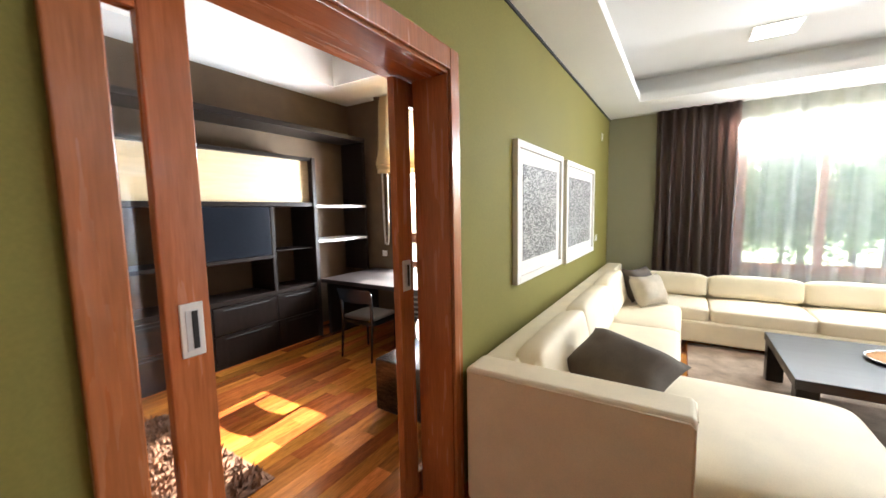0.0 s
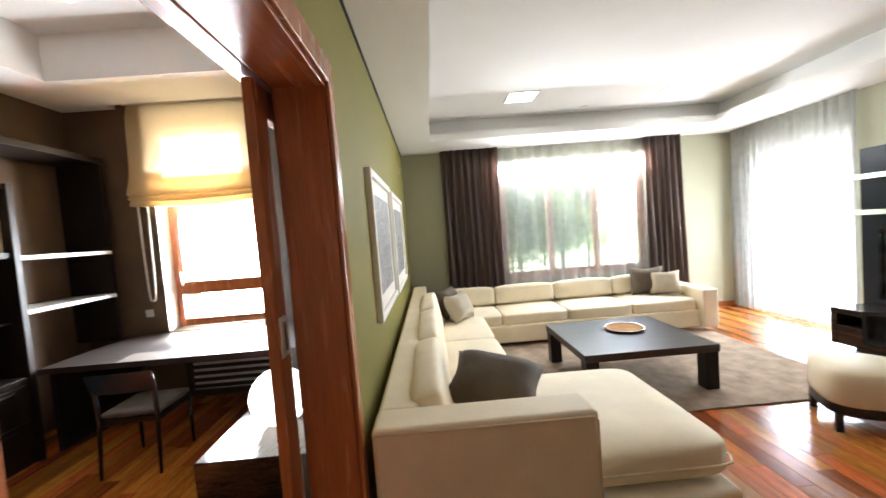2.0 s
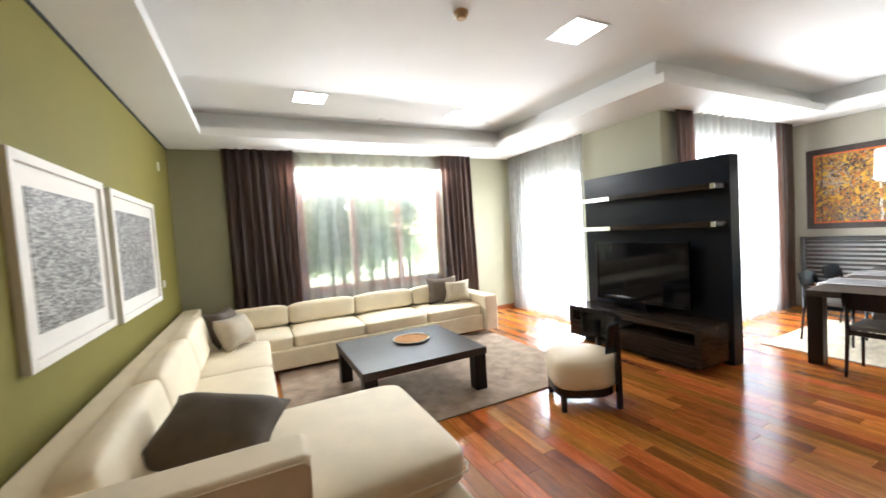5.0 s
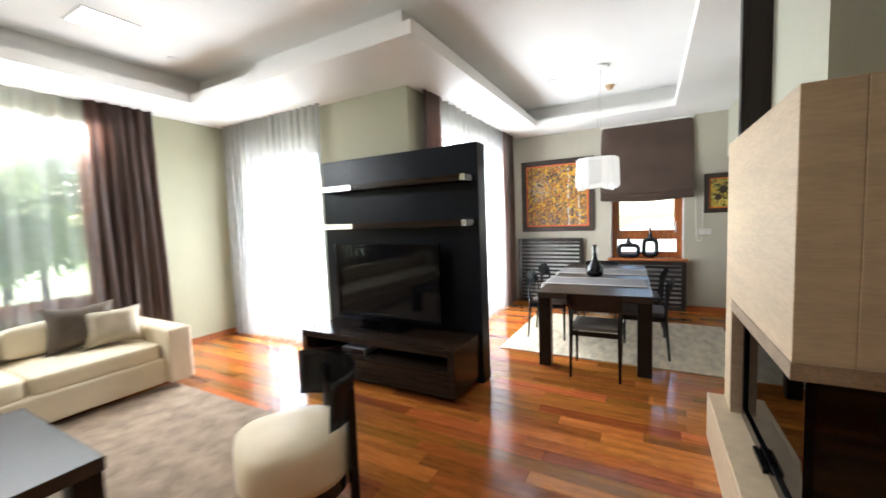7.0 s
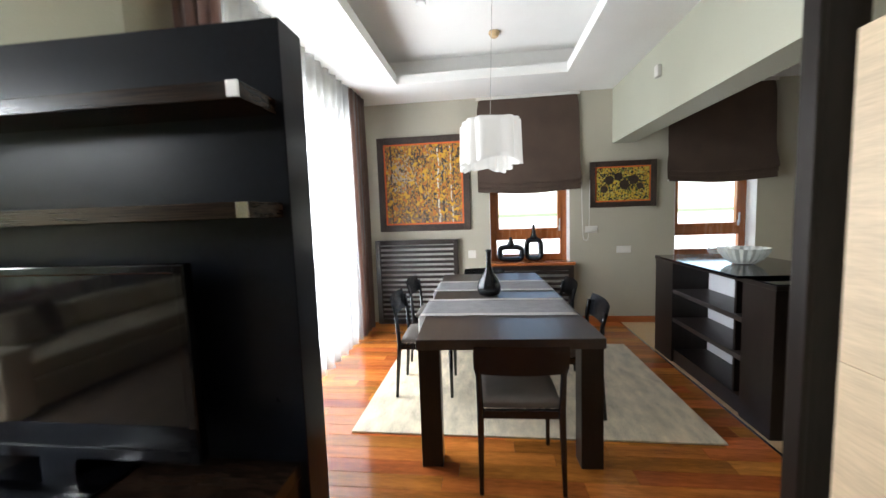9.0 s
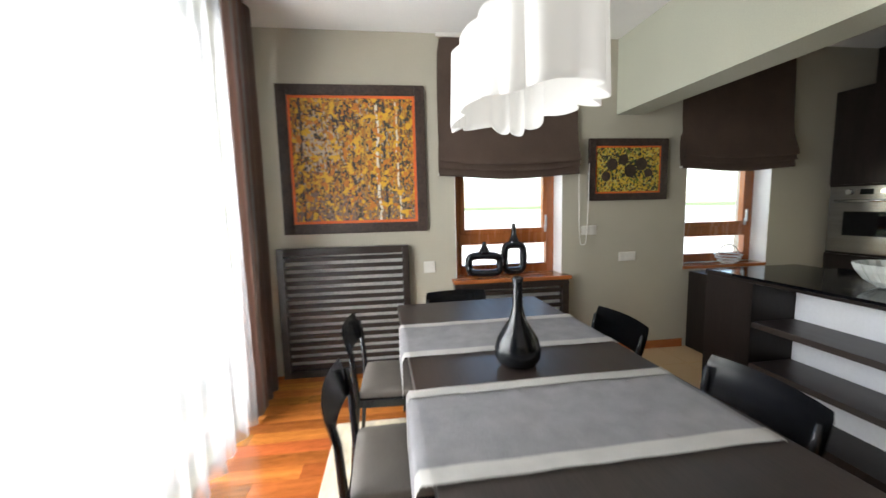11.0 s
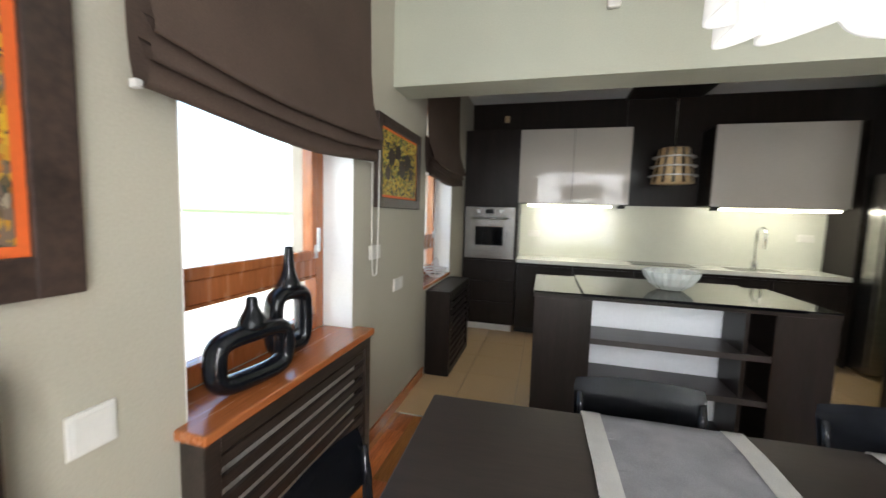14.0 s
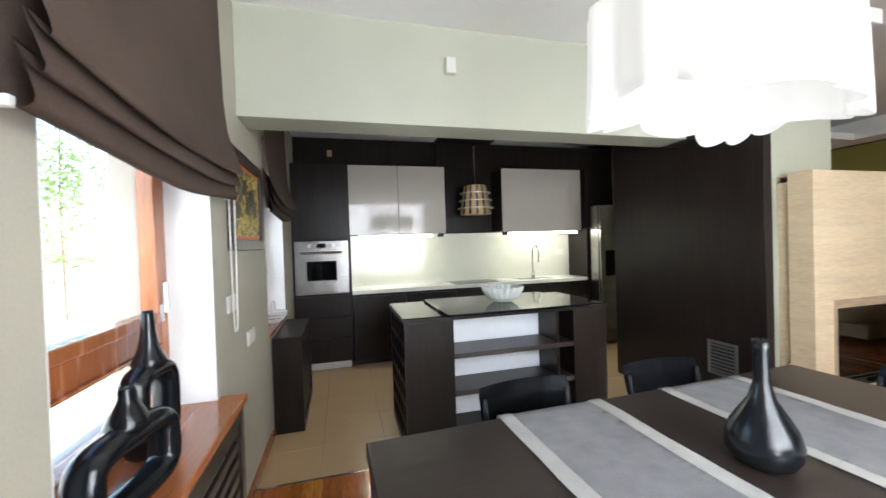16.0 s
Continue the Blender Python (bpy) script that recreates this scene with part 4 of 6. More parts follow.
# media wall
mw = thing("media_wall", "tall black lacquered media panel with two shelves", "media unit", (3.93, 3.4, 0))
part("back_panel", one(3.82, 3.99, 2.43, 4.29, 0.0, 2.175, bevel=0.004), M["panel"], mw)
for z in (1.475, 1.857):
    sh = part("shelf", one(3.608, 3.82, 2.46, 4.19, z - 0.028, z + 0.028, bevel=0.003), M["zebrano"], mw)
    part("edge_strip", one(3.600, 3.608, 3.70, 4.19, z - 0.026, z + 0.026), M["chrome"], sh, "polished steel edge strip")
    part("edge_strip", one(3.600, 3.608, 2.46, 2.50, z - 0.026, z + 0.026), M["chrome"], sh, "polished steel edge strip")
lc = thing("low_cabinet", "low dark striped wood media bench with an open slot", "cabinet", (3.57, 3.31, 0))
for name, bx in (("top", (3.30, 3.815, 2.46, 4.17, 0.405, 0.465)), ("side_panel", (3.30, 3.815, 2.46, 2.52, 0.07, 0.405)), ("side_panel", (3.30, 3.815, 4.11, 4.17, 0.07, 0.405)),
                 ("back_panel", (3.76, 3.815, 2.52, 4.11, 0.07, 0.405)), ("shelf", (3.305, 3.76, 2.52, 4.11, 0.26, 0.28))):
    part(name, one(*bx, bevel=0.003), M["zebrano"], lc)
part("drawer_front", one(3.302, 3.32, 2.525, 4.105, 0.075, 0.255, bevel=0.002), M["zebrano"], lc)
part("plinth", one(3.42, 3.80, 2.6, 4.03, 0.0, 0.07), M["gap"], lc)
rcv = thing("media_player", "slim silver media player in the bench slot", "media player", (3.5, 3.55, 0.28))
part("body", one(3.36, 3.62, 3.42, 3.70, 0.283, 0.335, bevel=0.004), M["aluminium"], rcv)
part("front_panel", one(3.354, 3.36, 3.425, 3.695, 0.288, 0.33), M["black_gloss"], rcv)
tv = thing("television", "large flat black television on the media bench", "television", (3.66, 3.38, 0.465))
bm = bmesh.new()
for b in ((2.76, 2.80, 0.545, 1.295), (3.96, 4.00, 0.545, 1.295), (2.80, 3.96, 0.545, 0.60), (2.80, 3.96, 1.26, 1.295)):
    box(bm, 3.655, 3.70, *b, bevel=0.006)
part("bezel", bm, M["black_gloss"], tv, "glossy black bezel")
part("housing", one(3.672, 3.725, 2.78, 3.98, 0.56, 1.28, bevel=0.015), M["vent_black"], tv)
part("screen", one(3.664, 3.670, 2.80, 3.96, 0.60, 1.26), M["screen"], tv, "dark reflecting screen")
part("stand", many((3.52, 3.76, 3.12, 3.64, 0.466, 0.478), (3.66, 3.70, 3.30, 3.46, 0.478, 0.56), bevel=0.004), M["black_gloss"], tv)

# pictures on the green wall


def picture(label, axis_x, side, y0, y1, z0, z1, frame_w, frame_mat, art, mount=0.0, mount_mat=None, depth=0.03):
    th = thing("framed_picture", label, "picture", (axis_x, (y0 + y1) / 2, z0))
    a, b = sorted((axis_x, axis_x + side * depth))
    bm = many((a, b, y0, y0 + frame_w, z0, z1), (a, b, y1 - frame_w, y1, z0, z1), (a, b, y0 + frame_w, y1 - frame_w, z0, z0 + frame_w), (a, b, y0 + frame_w, y1 - frame_w, z1 - frame_w, z1), bevel=0.004)
    part("frame", bm, frame_mat, th)
    c, d = sorted((axis_x + side * 0.002, axis_x + side * depth * 0.45))
    e, f = sorted((axis_x + side * depth * 0.45, axis_x + side * depth * 0.55))
    part("mount", one(c, d, y0 + frame_w, y1 - frame_w, z0 + frame_w, z1 - frame_w), mount_mat or frame_mat, th)
    k = frame_w + mount
    part("artwork", one(e, f, y0 + k, y1 - k, z0 + k, z1 - k), art, th)
    return th


picture("white framed print of dense ink marks", XW, 1, 2.53, 3.66, 1.08, 2.06, 0.05, M["mat_board"], M["ink"], 0.10, M["mat_board"], 0.04)
picture("white framed print of dense ink marks", XW, 1, 3.80, 5.12, 1.06, 2.05, 0.05, M["mat_board"], M["ink"], 0.10, M["mat_board"], 0.04)
picture("large painting of birches in autumn, dark frame", XD, -1, 1.905, 3.11, 1.235, 2.455, 0.085, M["frame_dark"], M["autumn"], 0.022, M["orange"], 0.026)
sunf = picture("small painting of sunflowers in a dark frame", XD, -1, -0.36, 0.42, 1.46, 2.02, 0.065, M["frame_dark"], M["sunflowers"], 0.016, M["orange"], 0.03)


for dy, dz, r in ((0.16, 0.33, 0.055), (0.05, 0.37, 0.05), (-0.02, 0.27, 0.06), (-0.13, 0.33, 0.058), (-0.20, 0.25, 0.04), (0.22, 0.22, 0.045)):
    bm = bmesh.new()
    tube(bm, [(XD - 0.0166, 0.03 + dy, 1.46 + dz), (XD - 0.0185, 0.03 + dy, 1.46 + dz)], r, 18)
    part("flower_head", bm, M["frame_dark"], sunf, "dark painted flower head")


def switch_plate(label, axis, at, side, mid, z, w, h, rockers):
    th = thing("wall_switch", label, "switch", (at, mid, z) if axis == "y" else (mid, at, z))
    a, b = sorted((at, at + side * 0.009))
    c, d = sorted((at + side * 0.009, at + side * 0.013))
    mk = (lambda p, q, lo, hi, z0, z1: one(p, q, lo, hi, z0, z1, bevel=0.002)) if axis == "y" else (lambda p, q, lo, hi, z0, z1: one(lo, hi, p, q, z0, z1, bevel=0.002))
    part("plate", mk(a, b, mid - w / 2, mid + w / 2, z - h / 2, z + h / 2), M["plastic"], th)
    for i in range(rockers):
        s0 = mid - w / 2 + 0.008 + i * (w - 0.016) / rockers
        part("rocker", mk(c, d, s0 + 0.002, s0 + (w - 0.016) / rockers - 0.002, z - h / 2 + 0.01, z + h / 2 - 0.01), M["plastic"], th)


switch_plate("white wall switch beside the radiator cover", "y", XD, -1, 1.90, 0.91, 0.10, 0.10, 1)
switch_plate("white double socket plate", "y", XD, -1, 0.40, 1.19, 0.15, 0.085, 2)
switch_plate("white triple socket plate", "y", XD, -1, 0.01, 0.93, 0.17, 0.085, 3)
switch_plate("white wall switch by the pictures", "y", XW, 1, 5.45, 1.20, 0.08, 0.08, 1)
switch_plate("white alarm sensor high on the wall", "y", XW, 1, 5.75, 2.55, 0.06, 0.10, 1)
det = thing("alarm_sensor", "small white alarm sensor on the beam", "sensor", (6.11, 0.15, 2.58))
part("body", one(6.075, 6.145, 0.15, 0.19, 2.575, 2.68, bevel=0.008), M["plastic"], det)

# ceiling fixtures
for x, y in ((0.215, 4.91), (2.25, 5.02), (2.12, 2.72), (0.12, 2.68)):
    th = thing("ceiling_light", "square recessed ceiling light", "ceiling light", (x, y, CEIL), "square ceiling lights")
    part("frame", many((x - 0.19, x + 0.19, y - 0.19, y - 0.17, CEIL - 0.006, CEIL), (x - 0.19, x + 0.19, y + 0.17, y + 0.19, CEIL - 0.006, CEIL),
                       (x - 0.19, x - 0.17, y - 0.17, y + 0.17, CEIL - 0.006, CEIL), (x + 0.17, x + 0.19, y - 0.17, y + 0.17, CEIL - 0.006, CEIL)), M["white_paint"], th)
    part("diffuser", one(x - 0.17, x + 0.17, y - 0.17, y + 0.17, CEIL - 0.004, CEIL - 0.001), M["ceiling_lamp"], th)


def ceiling_disc(name, label, cat, x, y, prof, material):
    th = thing(name, label, cat, (x, y, CEIL))
    bm = bmesh.new()
    lathe(bm, [(r, CEIL - d) for r, d in prof], x, y, 24)
    part("body", bm, material, th, smooth=True)


ceiling_disc("smoke_detector", "beige smoke detector on the ceiling", "smoke detector", 1.03, 2.81, [(0.055, 0), (0.055, 0.02), (0.035, 0.022), (0.04, 0.045), (0.025, 0.055), (0.001, 0.055)], M["wicker"])
ceiling_disc("smoke_detector", "beige smoke detector on the dining ceiling", "smoke detector", 6.39, 1.58, [(0.055, 0), (0.055, 0.02), (0.035, 0.022), (0.04, 0.045), (0.025, 0.055), (0.001, 0.055)], M["wicker"])
for x, y in ((1.23, 5.47), (2.89, 5.27), (5.75, 2.2)):
    ceiling_disc("spotlight", "small round ceiling spotlight", "spotlight", x, y, [(0.045, 0), (0.045, 0.008), (0.03, 0.01), (0.001, 0.006)], M["white_paint"])

for x, y, z in ((-3.63, 3.20, 3.598), (-3.2, 1.6, 3.598)):
    th = thing("spotlight", "small lit ceiling spotlight in the study", "spotlight", (x, y, z), "study spotlights")
    bm = bmesh.new()
    lathe(bm, [(0.05, z), (0.05, z - 0.008), (0.036, z - 0.01), (0.036, z - 0.006)], x, y, 20)
    part("ring", bm, M["white_paint"], th)
    bm = bmesh.new()
    lathe(bm, [(0.034, z - 0.006), (0.034, z - 0.009), (0.001, z - 0.009)], x, y, 20)
    part("lens", bm, M["ceiling_lamp"], th)

# ---- fireplace ----
fp = thing("fireplace", "travertine corner fireplace with glass on two sides", "fireplace", (3.1, 0.5, 0))
FX0, FX1, FY = 2.48, 3.65, 0.68
part("hood", many((FX0 - 0.09, FX1, 0.52, FY, 0.97, 1.90), (FX0 - 0.09, FX0 - 0.002, -0.5, 0.52, 0.97, 1.90), bevel=0.004), M["travertine"], fp)
part("back_slab", one(3.47, FX1 - 0.03, 0.432, 0.518, 0.30, 1.84, bevel=0.003), M["travertine"], fp)
part("pier", one(3.46, FX1, 0.52, FY, 0.30, 0.97, bevel=0.003), M["travertine"], fp)
part("mantel_edge", many((FX0 - 0.094, 3.46, FY - 0.07, FY + 0.004, 0.91, 0.972), (3.43, 3.462, FY - 0.07, FY + 0.004, 0.30, 0.91), (FX0 - 0.094, FX0 - 0.02, -0.5, FY - 0.07, 0.91, 0.972), bevel=0.003), M["travertine_dark"], fp, "darker stone edge")
part("hearth_bench", many((FX0 - 0.16, 3.68, 0.432, 0.77, 0.0, 0.30), (FX0 - 0.16, FX0 - 0.002, -0.5, 0.432, 0.0, 0.30), bevel=0.006), M["travertine"], fp)
part("firebox", many((3.38, 3.46, 0.06, FY - 0.07, 0.30, 0.92), (FX0 + 0.02, 3.38, 0.06, 0.09, 0.30, 0.99), (FX0 + 0.02, 3.38, 0.09, 0.50, 0.302, 0.33)), M["firebox"], fp)
part("hood_top", one(FX0, FX1 - 0.03, -0.48, 0.515, 1.882, 1.895), M["travertine"], fp)
gd = part("glass_door", many((FX0 - 0.06, 3.38, 0.615, 0.622, 0.36, 0.90), (FX0 - 0.06, FX0 - 0.052, -0.4, 0.612, 0.36, 0.90)), M["fire_glass"], fp)
gd.visible_shadow = False
part("door_frame", many((FX0 - 0.07, 3.40, 0.605, 0.635, 0.30, 0.36), (FX0 - 0.07, 3.40, 0.605, 0.635, 0.885, 0.908), (3.365, 3.40, 0.605, 0.635, 0.36, 0.885), (FX0 - 0.07, FX0 - 0.045, 0.605, 0.635, 0.36, 0.885), bevel=0.003), M["black_gloss"], fp)
part("handle", one(2.8, 3.0, 0.637, 0.66, 0.315, 0.34, bevel=0.004), M["black_gloss"], fp)

# ---- dining room ----
drug = thing("woven_rug", "cream flat-woven rug under the dining table", "rug", (5.7, 1.5, 0))
part("carpet", one(4.78, 6.54, 0.29, 2.63, 0.001, 0.013, bevel=0.004), M["weave"], drug)

TZ, TR = 0.75, 2.4
dt = thing("dining_table", "long black-stained dining table with square legs", "dining table", (5.62, 1.635, 0), rz=TR)
part("tabletop", one(-1.14, 1.14, -0.515, 0.515, 0.69, TZ, bevel=0.004), M["wenge_x_sheen"], dt, world_space=False)
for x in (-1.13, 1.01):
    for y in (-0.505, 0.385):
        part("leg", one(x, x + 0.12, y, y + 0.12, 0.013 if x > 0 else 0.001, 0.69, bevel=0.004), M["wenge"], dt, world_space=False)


def table_runner(label, x0, x1, seed):
    th = thing("table_runner", label, "table runner", (5.54, 1.65, TZ), "linen table runners", rz=1.0)
    rnd = random.Random(seed)

    def strip(a, b, z):
        bm = bmesh.new()
        n = 48
        ys = [-0.735 + 1.47 * i / n for i in range(n + 1)]
        rows = []
        for y in ys:
            if abs(y) <= 0.530:
                yy, zz = y, z
            else:
                over = abs(y) - 0.530
                yy, zz = math.copysign(0.533 + 0.01 * over, y), z - over
            j = 0.006 * noise.noise(Vector((y * 5, seed, a * 3)))
            rows.append([bm.verts.new((a + (b - a) * k / 6 + j, yy, zz + 0.0025 * noise.noise(Vector((y * 7, k * 1.3, seed + a))))) for k in range(7)])
        for p, q in zip(rows, rows[1:]):
            for k in range(6):
                bm.faces.new((p[k], p[k + 1], q[k + 1], q[k]))
        bmesh.ops.solidify(bm, geom=bm.faces[:], thickness=0.003)
        return bm
    part("cloth", strip(x0 + 0.05, x1 - 0.05, 0.006), M["runner"], th, "grey linen", smooth=True, world_space=False)
    part("border", strip(x0, x0 + 0.062, 0.010), M["runner_white"], th, "white linen border", smooth=True, world_space=False)
    part("border", strip(x1 - 0.062, x1, 0.010), M["runner_white"], th, "white linen border", smooth=True, world_space=False)


table_runner("grey linen table runner with white borders", 0.215, 0.705, 1)
table_runner("grey linen table runner with white borders", -0.60, -0.10, 2)

vase = thing("bottle_vase", "black long-necked ceramic vase on the dining table", "vase", (5.60, 1.69, TZ + 0.002))
bm = bmesh.new()
lathe(bm, [(0.05, 0.752), (0.080, 0.763), (0.096, 0.79), (0.099, 0.825), (0.087, 0.87), (0.060, 0.915), (0.036, 0.955), (0.024, 1.0), (0.0205, 1.02), (0.022, 1.032), (0.020, 1.044), (0.0215, 1.058), (0.0195, 1.072), (0.021, 1.088), (0.020, 1.108), (0.026, 1.135), (0.021, 1.135), (0.015, 1.10)], 5.60, 1.69, 36)
part("body", bm, M["black_ceramic"], vase, smooth=True)


def dining_chair():
    th = thing("dining_chair", "black wooden dining chair with a dark padded seat", "chair", (0, 0, 0), "chairs round the dining table")
    bw = M["black_wood"]
    bm = bmesh.new()
    g = []
    for j in range(6):
        row = []
        for i in range(13):
            u = i / 12 * 2 - 1
            row.append(bm.verts.new((u * (0.235 - 0.008 * (abs(j - 2.5) > 2)), -0.215 - 0.028 * (1 - u * u) - 0.04 * j / 5, 0.63 + 0.155 * j / 5 + 0.006 * (1 - u * u) * (j == 5))))
        g.append(row)
    for a, b in zip(g, g[1:]):
        for i in range(12):
            bm.faces.new((a[i], a[i + 1], b[i + 1], b[i]))
    bmesh.ops.solidify(bm, geom=bm.faces[:], thickness=0.02)
    part("backrest", bm, bw, th, "curved black wooden top rail", smooth=False, world_space=False)
    part("seat", cushion_bm(-0.21, 0.21, -0.19, 0.22, 0.43, 0.475, 0.02, 0.008), M["seat"], th, "dark padded seat", smooth=True, world_space=False)
    part("seat_frame", many((-0.21, 0.21, 0.19, 0.215, 0.385, 0.43), (-0.21, 0.21, -0.20, -0.175, 0.385, 0.43), (-0.215, -0.19, -0.175, 0.19, 0.385, 0.43), (0.19, 0.215, -0.175, 0.19, 0.385, 0.43), bevel=0.003), bw, th, world_space=False)
    for x in (-0.205, 0.205):
        bm = bmesh.new()
        tube(bm, [(x, 0.20, 0), (x, 0.20, 0.43)], [0.012, 0.017], 8)
        part("leg", bm, bw, th, smooth=True, world_space=False)
        bm = bmesh.new()
        tube(bm, [(x * 1.02, -0.235, 0), (x, -0.20, 0.42), (x * 1.03, -0.215, 0.66), (x * 1.05, -0.228, 0.74)], [0.012, 0.018, 0.015, 0.011], 8)
        part("leg", bm, bw, th, smooth=True, world_space=False)
    return th


ch = dining_chair()
ch.matrix_basis = pose(6.02, 1.19, 0.014, 0, 0, 2)
for x, y, z, rz in ((5.22, 1.16, 0.014, -1), (5.48, 2.20, 0.014, 181), (6.20, 2.22, 0.014, 178), (4.52, 1.55, 0.002, 272), (6.66, 1.74, 0.002, 91)):
    copy_thing(ch, pose(x, y, z, 0, 0, rz))

pl = thing("pendant_lamp", "long pendant lamp of fluted opal glass over the table", "pendant lamp", (5.6, 1.62, 1.80))


def fluted(x0, x1, y0, y1, z0, z1, seed):
    """Opal glass folded like cloth round a long oval, with an uneven foot."""
    bm = bmesh.new()
    n = 160
    rows = []
    hx, hy = (x1 - x0) / 2, (y1 - y0) / 2
    for j in range(9):
        s = j / 8
        row = []
        for i in range(n):
            a = i / n * math.tau
            c, d = math.cos(a), math.sin(a)
            px = hx * math.copysign(abs(c) ** 0.75, c)
            py = hy * math.copysign(abs(d) ** 0.55, d)
            lobe = abs(math.sin(a * 7 + 0.35 * math.sin(a * 3 + seed)))
            k = 1 + (0.05 + 0.06 * s) * (2 * lobe - 1.2)
            low = z0 + 0.014 - 0.018 * lobe + 0.018 * math.sin(a * 4 + seed)
            row.append(bm.verts.new(((x0 + x1) / 2 + px * (1 + (k - 1) * hy / hx), (y0 + y1) / 2 + py * k, z1 + (low - z1) * s)))
        rows.append(row)
    for a, b in zip(rows, rows[1:]):
        for i in range(n):
            bm.faces.new((a[i], a[(i + 1) % n], b[(i + 1) % n], b[i]))
    mid = ((x0 + x1) / 2, (y0 + y1) / 2, 0)
    bmesh.ops.rotate(bm, cent=mid, matrix=Matrix.Rotation(radians(6), 3, "Z"), verts=bm.verts)
    bmesh.ops.solidify(bm, geom=bm.faces[:], thickness=0.006)
    return bm


part("shade", fluted(5.28, 6.10, 1.44, 1.885, 1.825, 2.14, 1), M["lamp_glass"], pl, "fluted opal glass shade", smooth=True)
part("top_plate", one(5.36, 6.02, 1.56, 1.76, 2.142, 2.152), M["chrome"], pl)
bm = bmesh.new()
tube(bm, [(5.4, 1.65, 2.152), (5.60, 1.61, CEIL - 0.01)], 0.0018, 6)
tube(bm, [(5.92, 1.65, 2.152), (5.60, 1.61, CEIL - 0.01)], 0.0018, 6)
part("cable", bm, M["grey_edge"], pl)
bm = bmesh.new()
lathe(bm, [(0.09, CEIL), (0.09, CEIL - 0.03), (0.085, CEIL - 0.034), (0.001, CEIL - 0.034)], 5.60, 1.61, 28)
part("canopy", bm, M["white_paint"], pl, smooth=False)


def slat_cover(label, x, y0, y1, z1, slats, depth=0.06, border=0.06, z0=0.0, wood=M["wenge_y_lit"]):
    th = thing("radiator_cover", label, "radiator cover", (x, (y0 + y1) / 2, z0), "radiator covers")
    part("frame", many((x, x + depth, y0, y0 + border, z0, z1), (x, x + depth, y1 - border, y1, z0, z1), (x, x + depth, y0 + border, y1 - border, z1 - border, z1),
                       (x, x + depth, y0 + border, y1 - border, z0, z0 + border), bevel=0.004), wood, th)
    part("backing", one(x + depth * 0.75, x + depth * 0.95, y0 + border, y1 - border, z0 + border, z1 - border), M["cover"], th, "pale radiator behind the slats")
    step = (z1 - z0 - 2 * border) / slats
    for i in range(slats):
        zz = z0 + border + (i + 0.5) * step
        part("slat", one(x + 0.012, x + 0.03, y0 + border, y1 - border, zz - step * 0.27, zz + step * 0.27, bevel=0.002), wood, th)
    return th


slat_cover("dark slatted radiator cover under the large painting", XD - 0.075, 2.08, 3.18, 1.12, 15, 0.072)
slat_cover("dark slatted radiator cover under the window sill", XD - 0.095, 0.63, 1.69, 0.755, 9, 0.09)
slat_cover("dark slatted radiator cover under the kitchen window", XD - 0.23, -1.48, -0.64, 0.76, 10, 0.22, wood=M["wenge"])
for y0, y1, x0, z in ((0.61, 1.70, XD - 0.11, 0.757), (-1.52, -0.56, XD - 0.01, 0.775)):
    th = tagged(mesh_ob("window_sill", one(x0, XD + 0.178, y0, y1, z, z + 0.035, bevel=0.006) if z < 0.76 else one(x0, XD + 0.178, y0 + 0.025, y1 - 0.025, z, z + 0.03, bevel=0.004), M["cherry_y"]), "polished cherry wood window sill", "sill", kind="structure")


def loop_vase(label, y, w, h, hole_h, neck_h, x, z, rz):
    """A flat ring-shaped bottle with a short neck."""
    th = thing("ring_vase", label, "vase", (x, y, z), "ring-shaped vases", rz=rz)
    bm = bmesh.new()
    pts = []
    n = 32
    r = 0.036
    for i in range(n):
        a = i / n * math.tau - math.pi / 2
        c, s = math.cos(a), math.sin(a)
        pts.append(((w / 2 - r) * math.copysign(abs(c) ** 0.5, c), h / 2 + (h / 2 - r) * math.copysign(abs(s) ** 0.5, s)))
    rings = []
    m = 10
    for i in range(n):
        p0, p1 = Vector(pts[i - 1]), Vector(pts[(i + 1) % n])
        t = (p1 - p0).normalized()
        nrm = Vector((t.y, -t.x))
        ring = []
        for k in range(m):
            b = k / m * math.tau
            o = r * math.cos(b)
            ring.append(bm.verts.new((pts[i][0] + nrm.x * o, 0.047 * math.sin(b), pts[i][1] + nrm.y * o)))
        rings.append(ring)
    for i in range(n):
        a, b = rings[i], rings[(i + 1) % n]
        for k in range(m):
            bm.faces.new((a[k], a[(k + 1) % m], b[(k + 1) % m], b[k]))
    lathe(bm, [(0.066, h - 0.03), (0.046, h + 0.010), (0.030, h + 0.04), (0.021, h + neck_h * 0.6), (0.019, h + neck_h), (0.014, h + neck_h), (0.012, h + neck_h - 0.03)], 0, 0, 16)
    ob = part("body", bm, M["black_ceramic"], th, smooth=True, world_space=False)
    sub = ob.modifiers.new("round", "SUBSURF")
    sub.levels = sub.render_levels = 1


loop_vase("low black ring-shaped vase on the window sill", 1.40, 0.355, 0.235, 0.1, 0.09, XD - 0.005, 0.793, 80)
loop_vase("tall black ring-shaped vase on the window sill", 1.10, 0.25, 0.315, 0.2, 0.165, XD + 0.07, 0.793, 84)

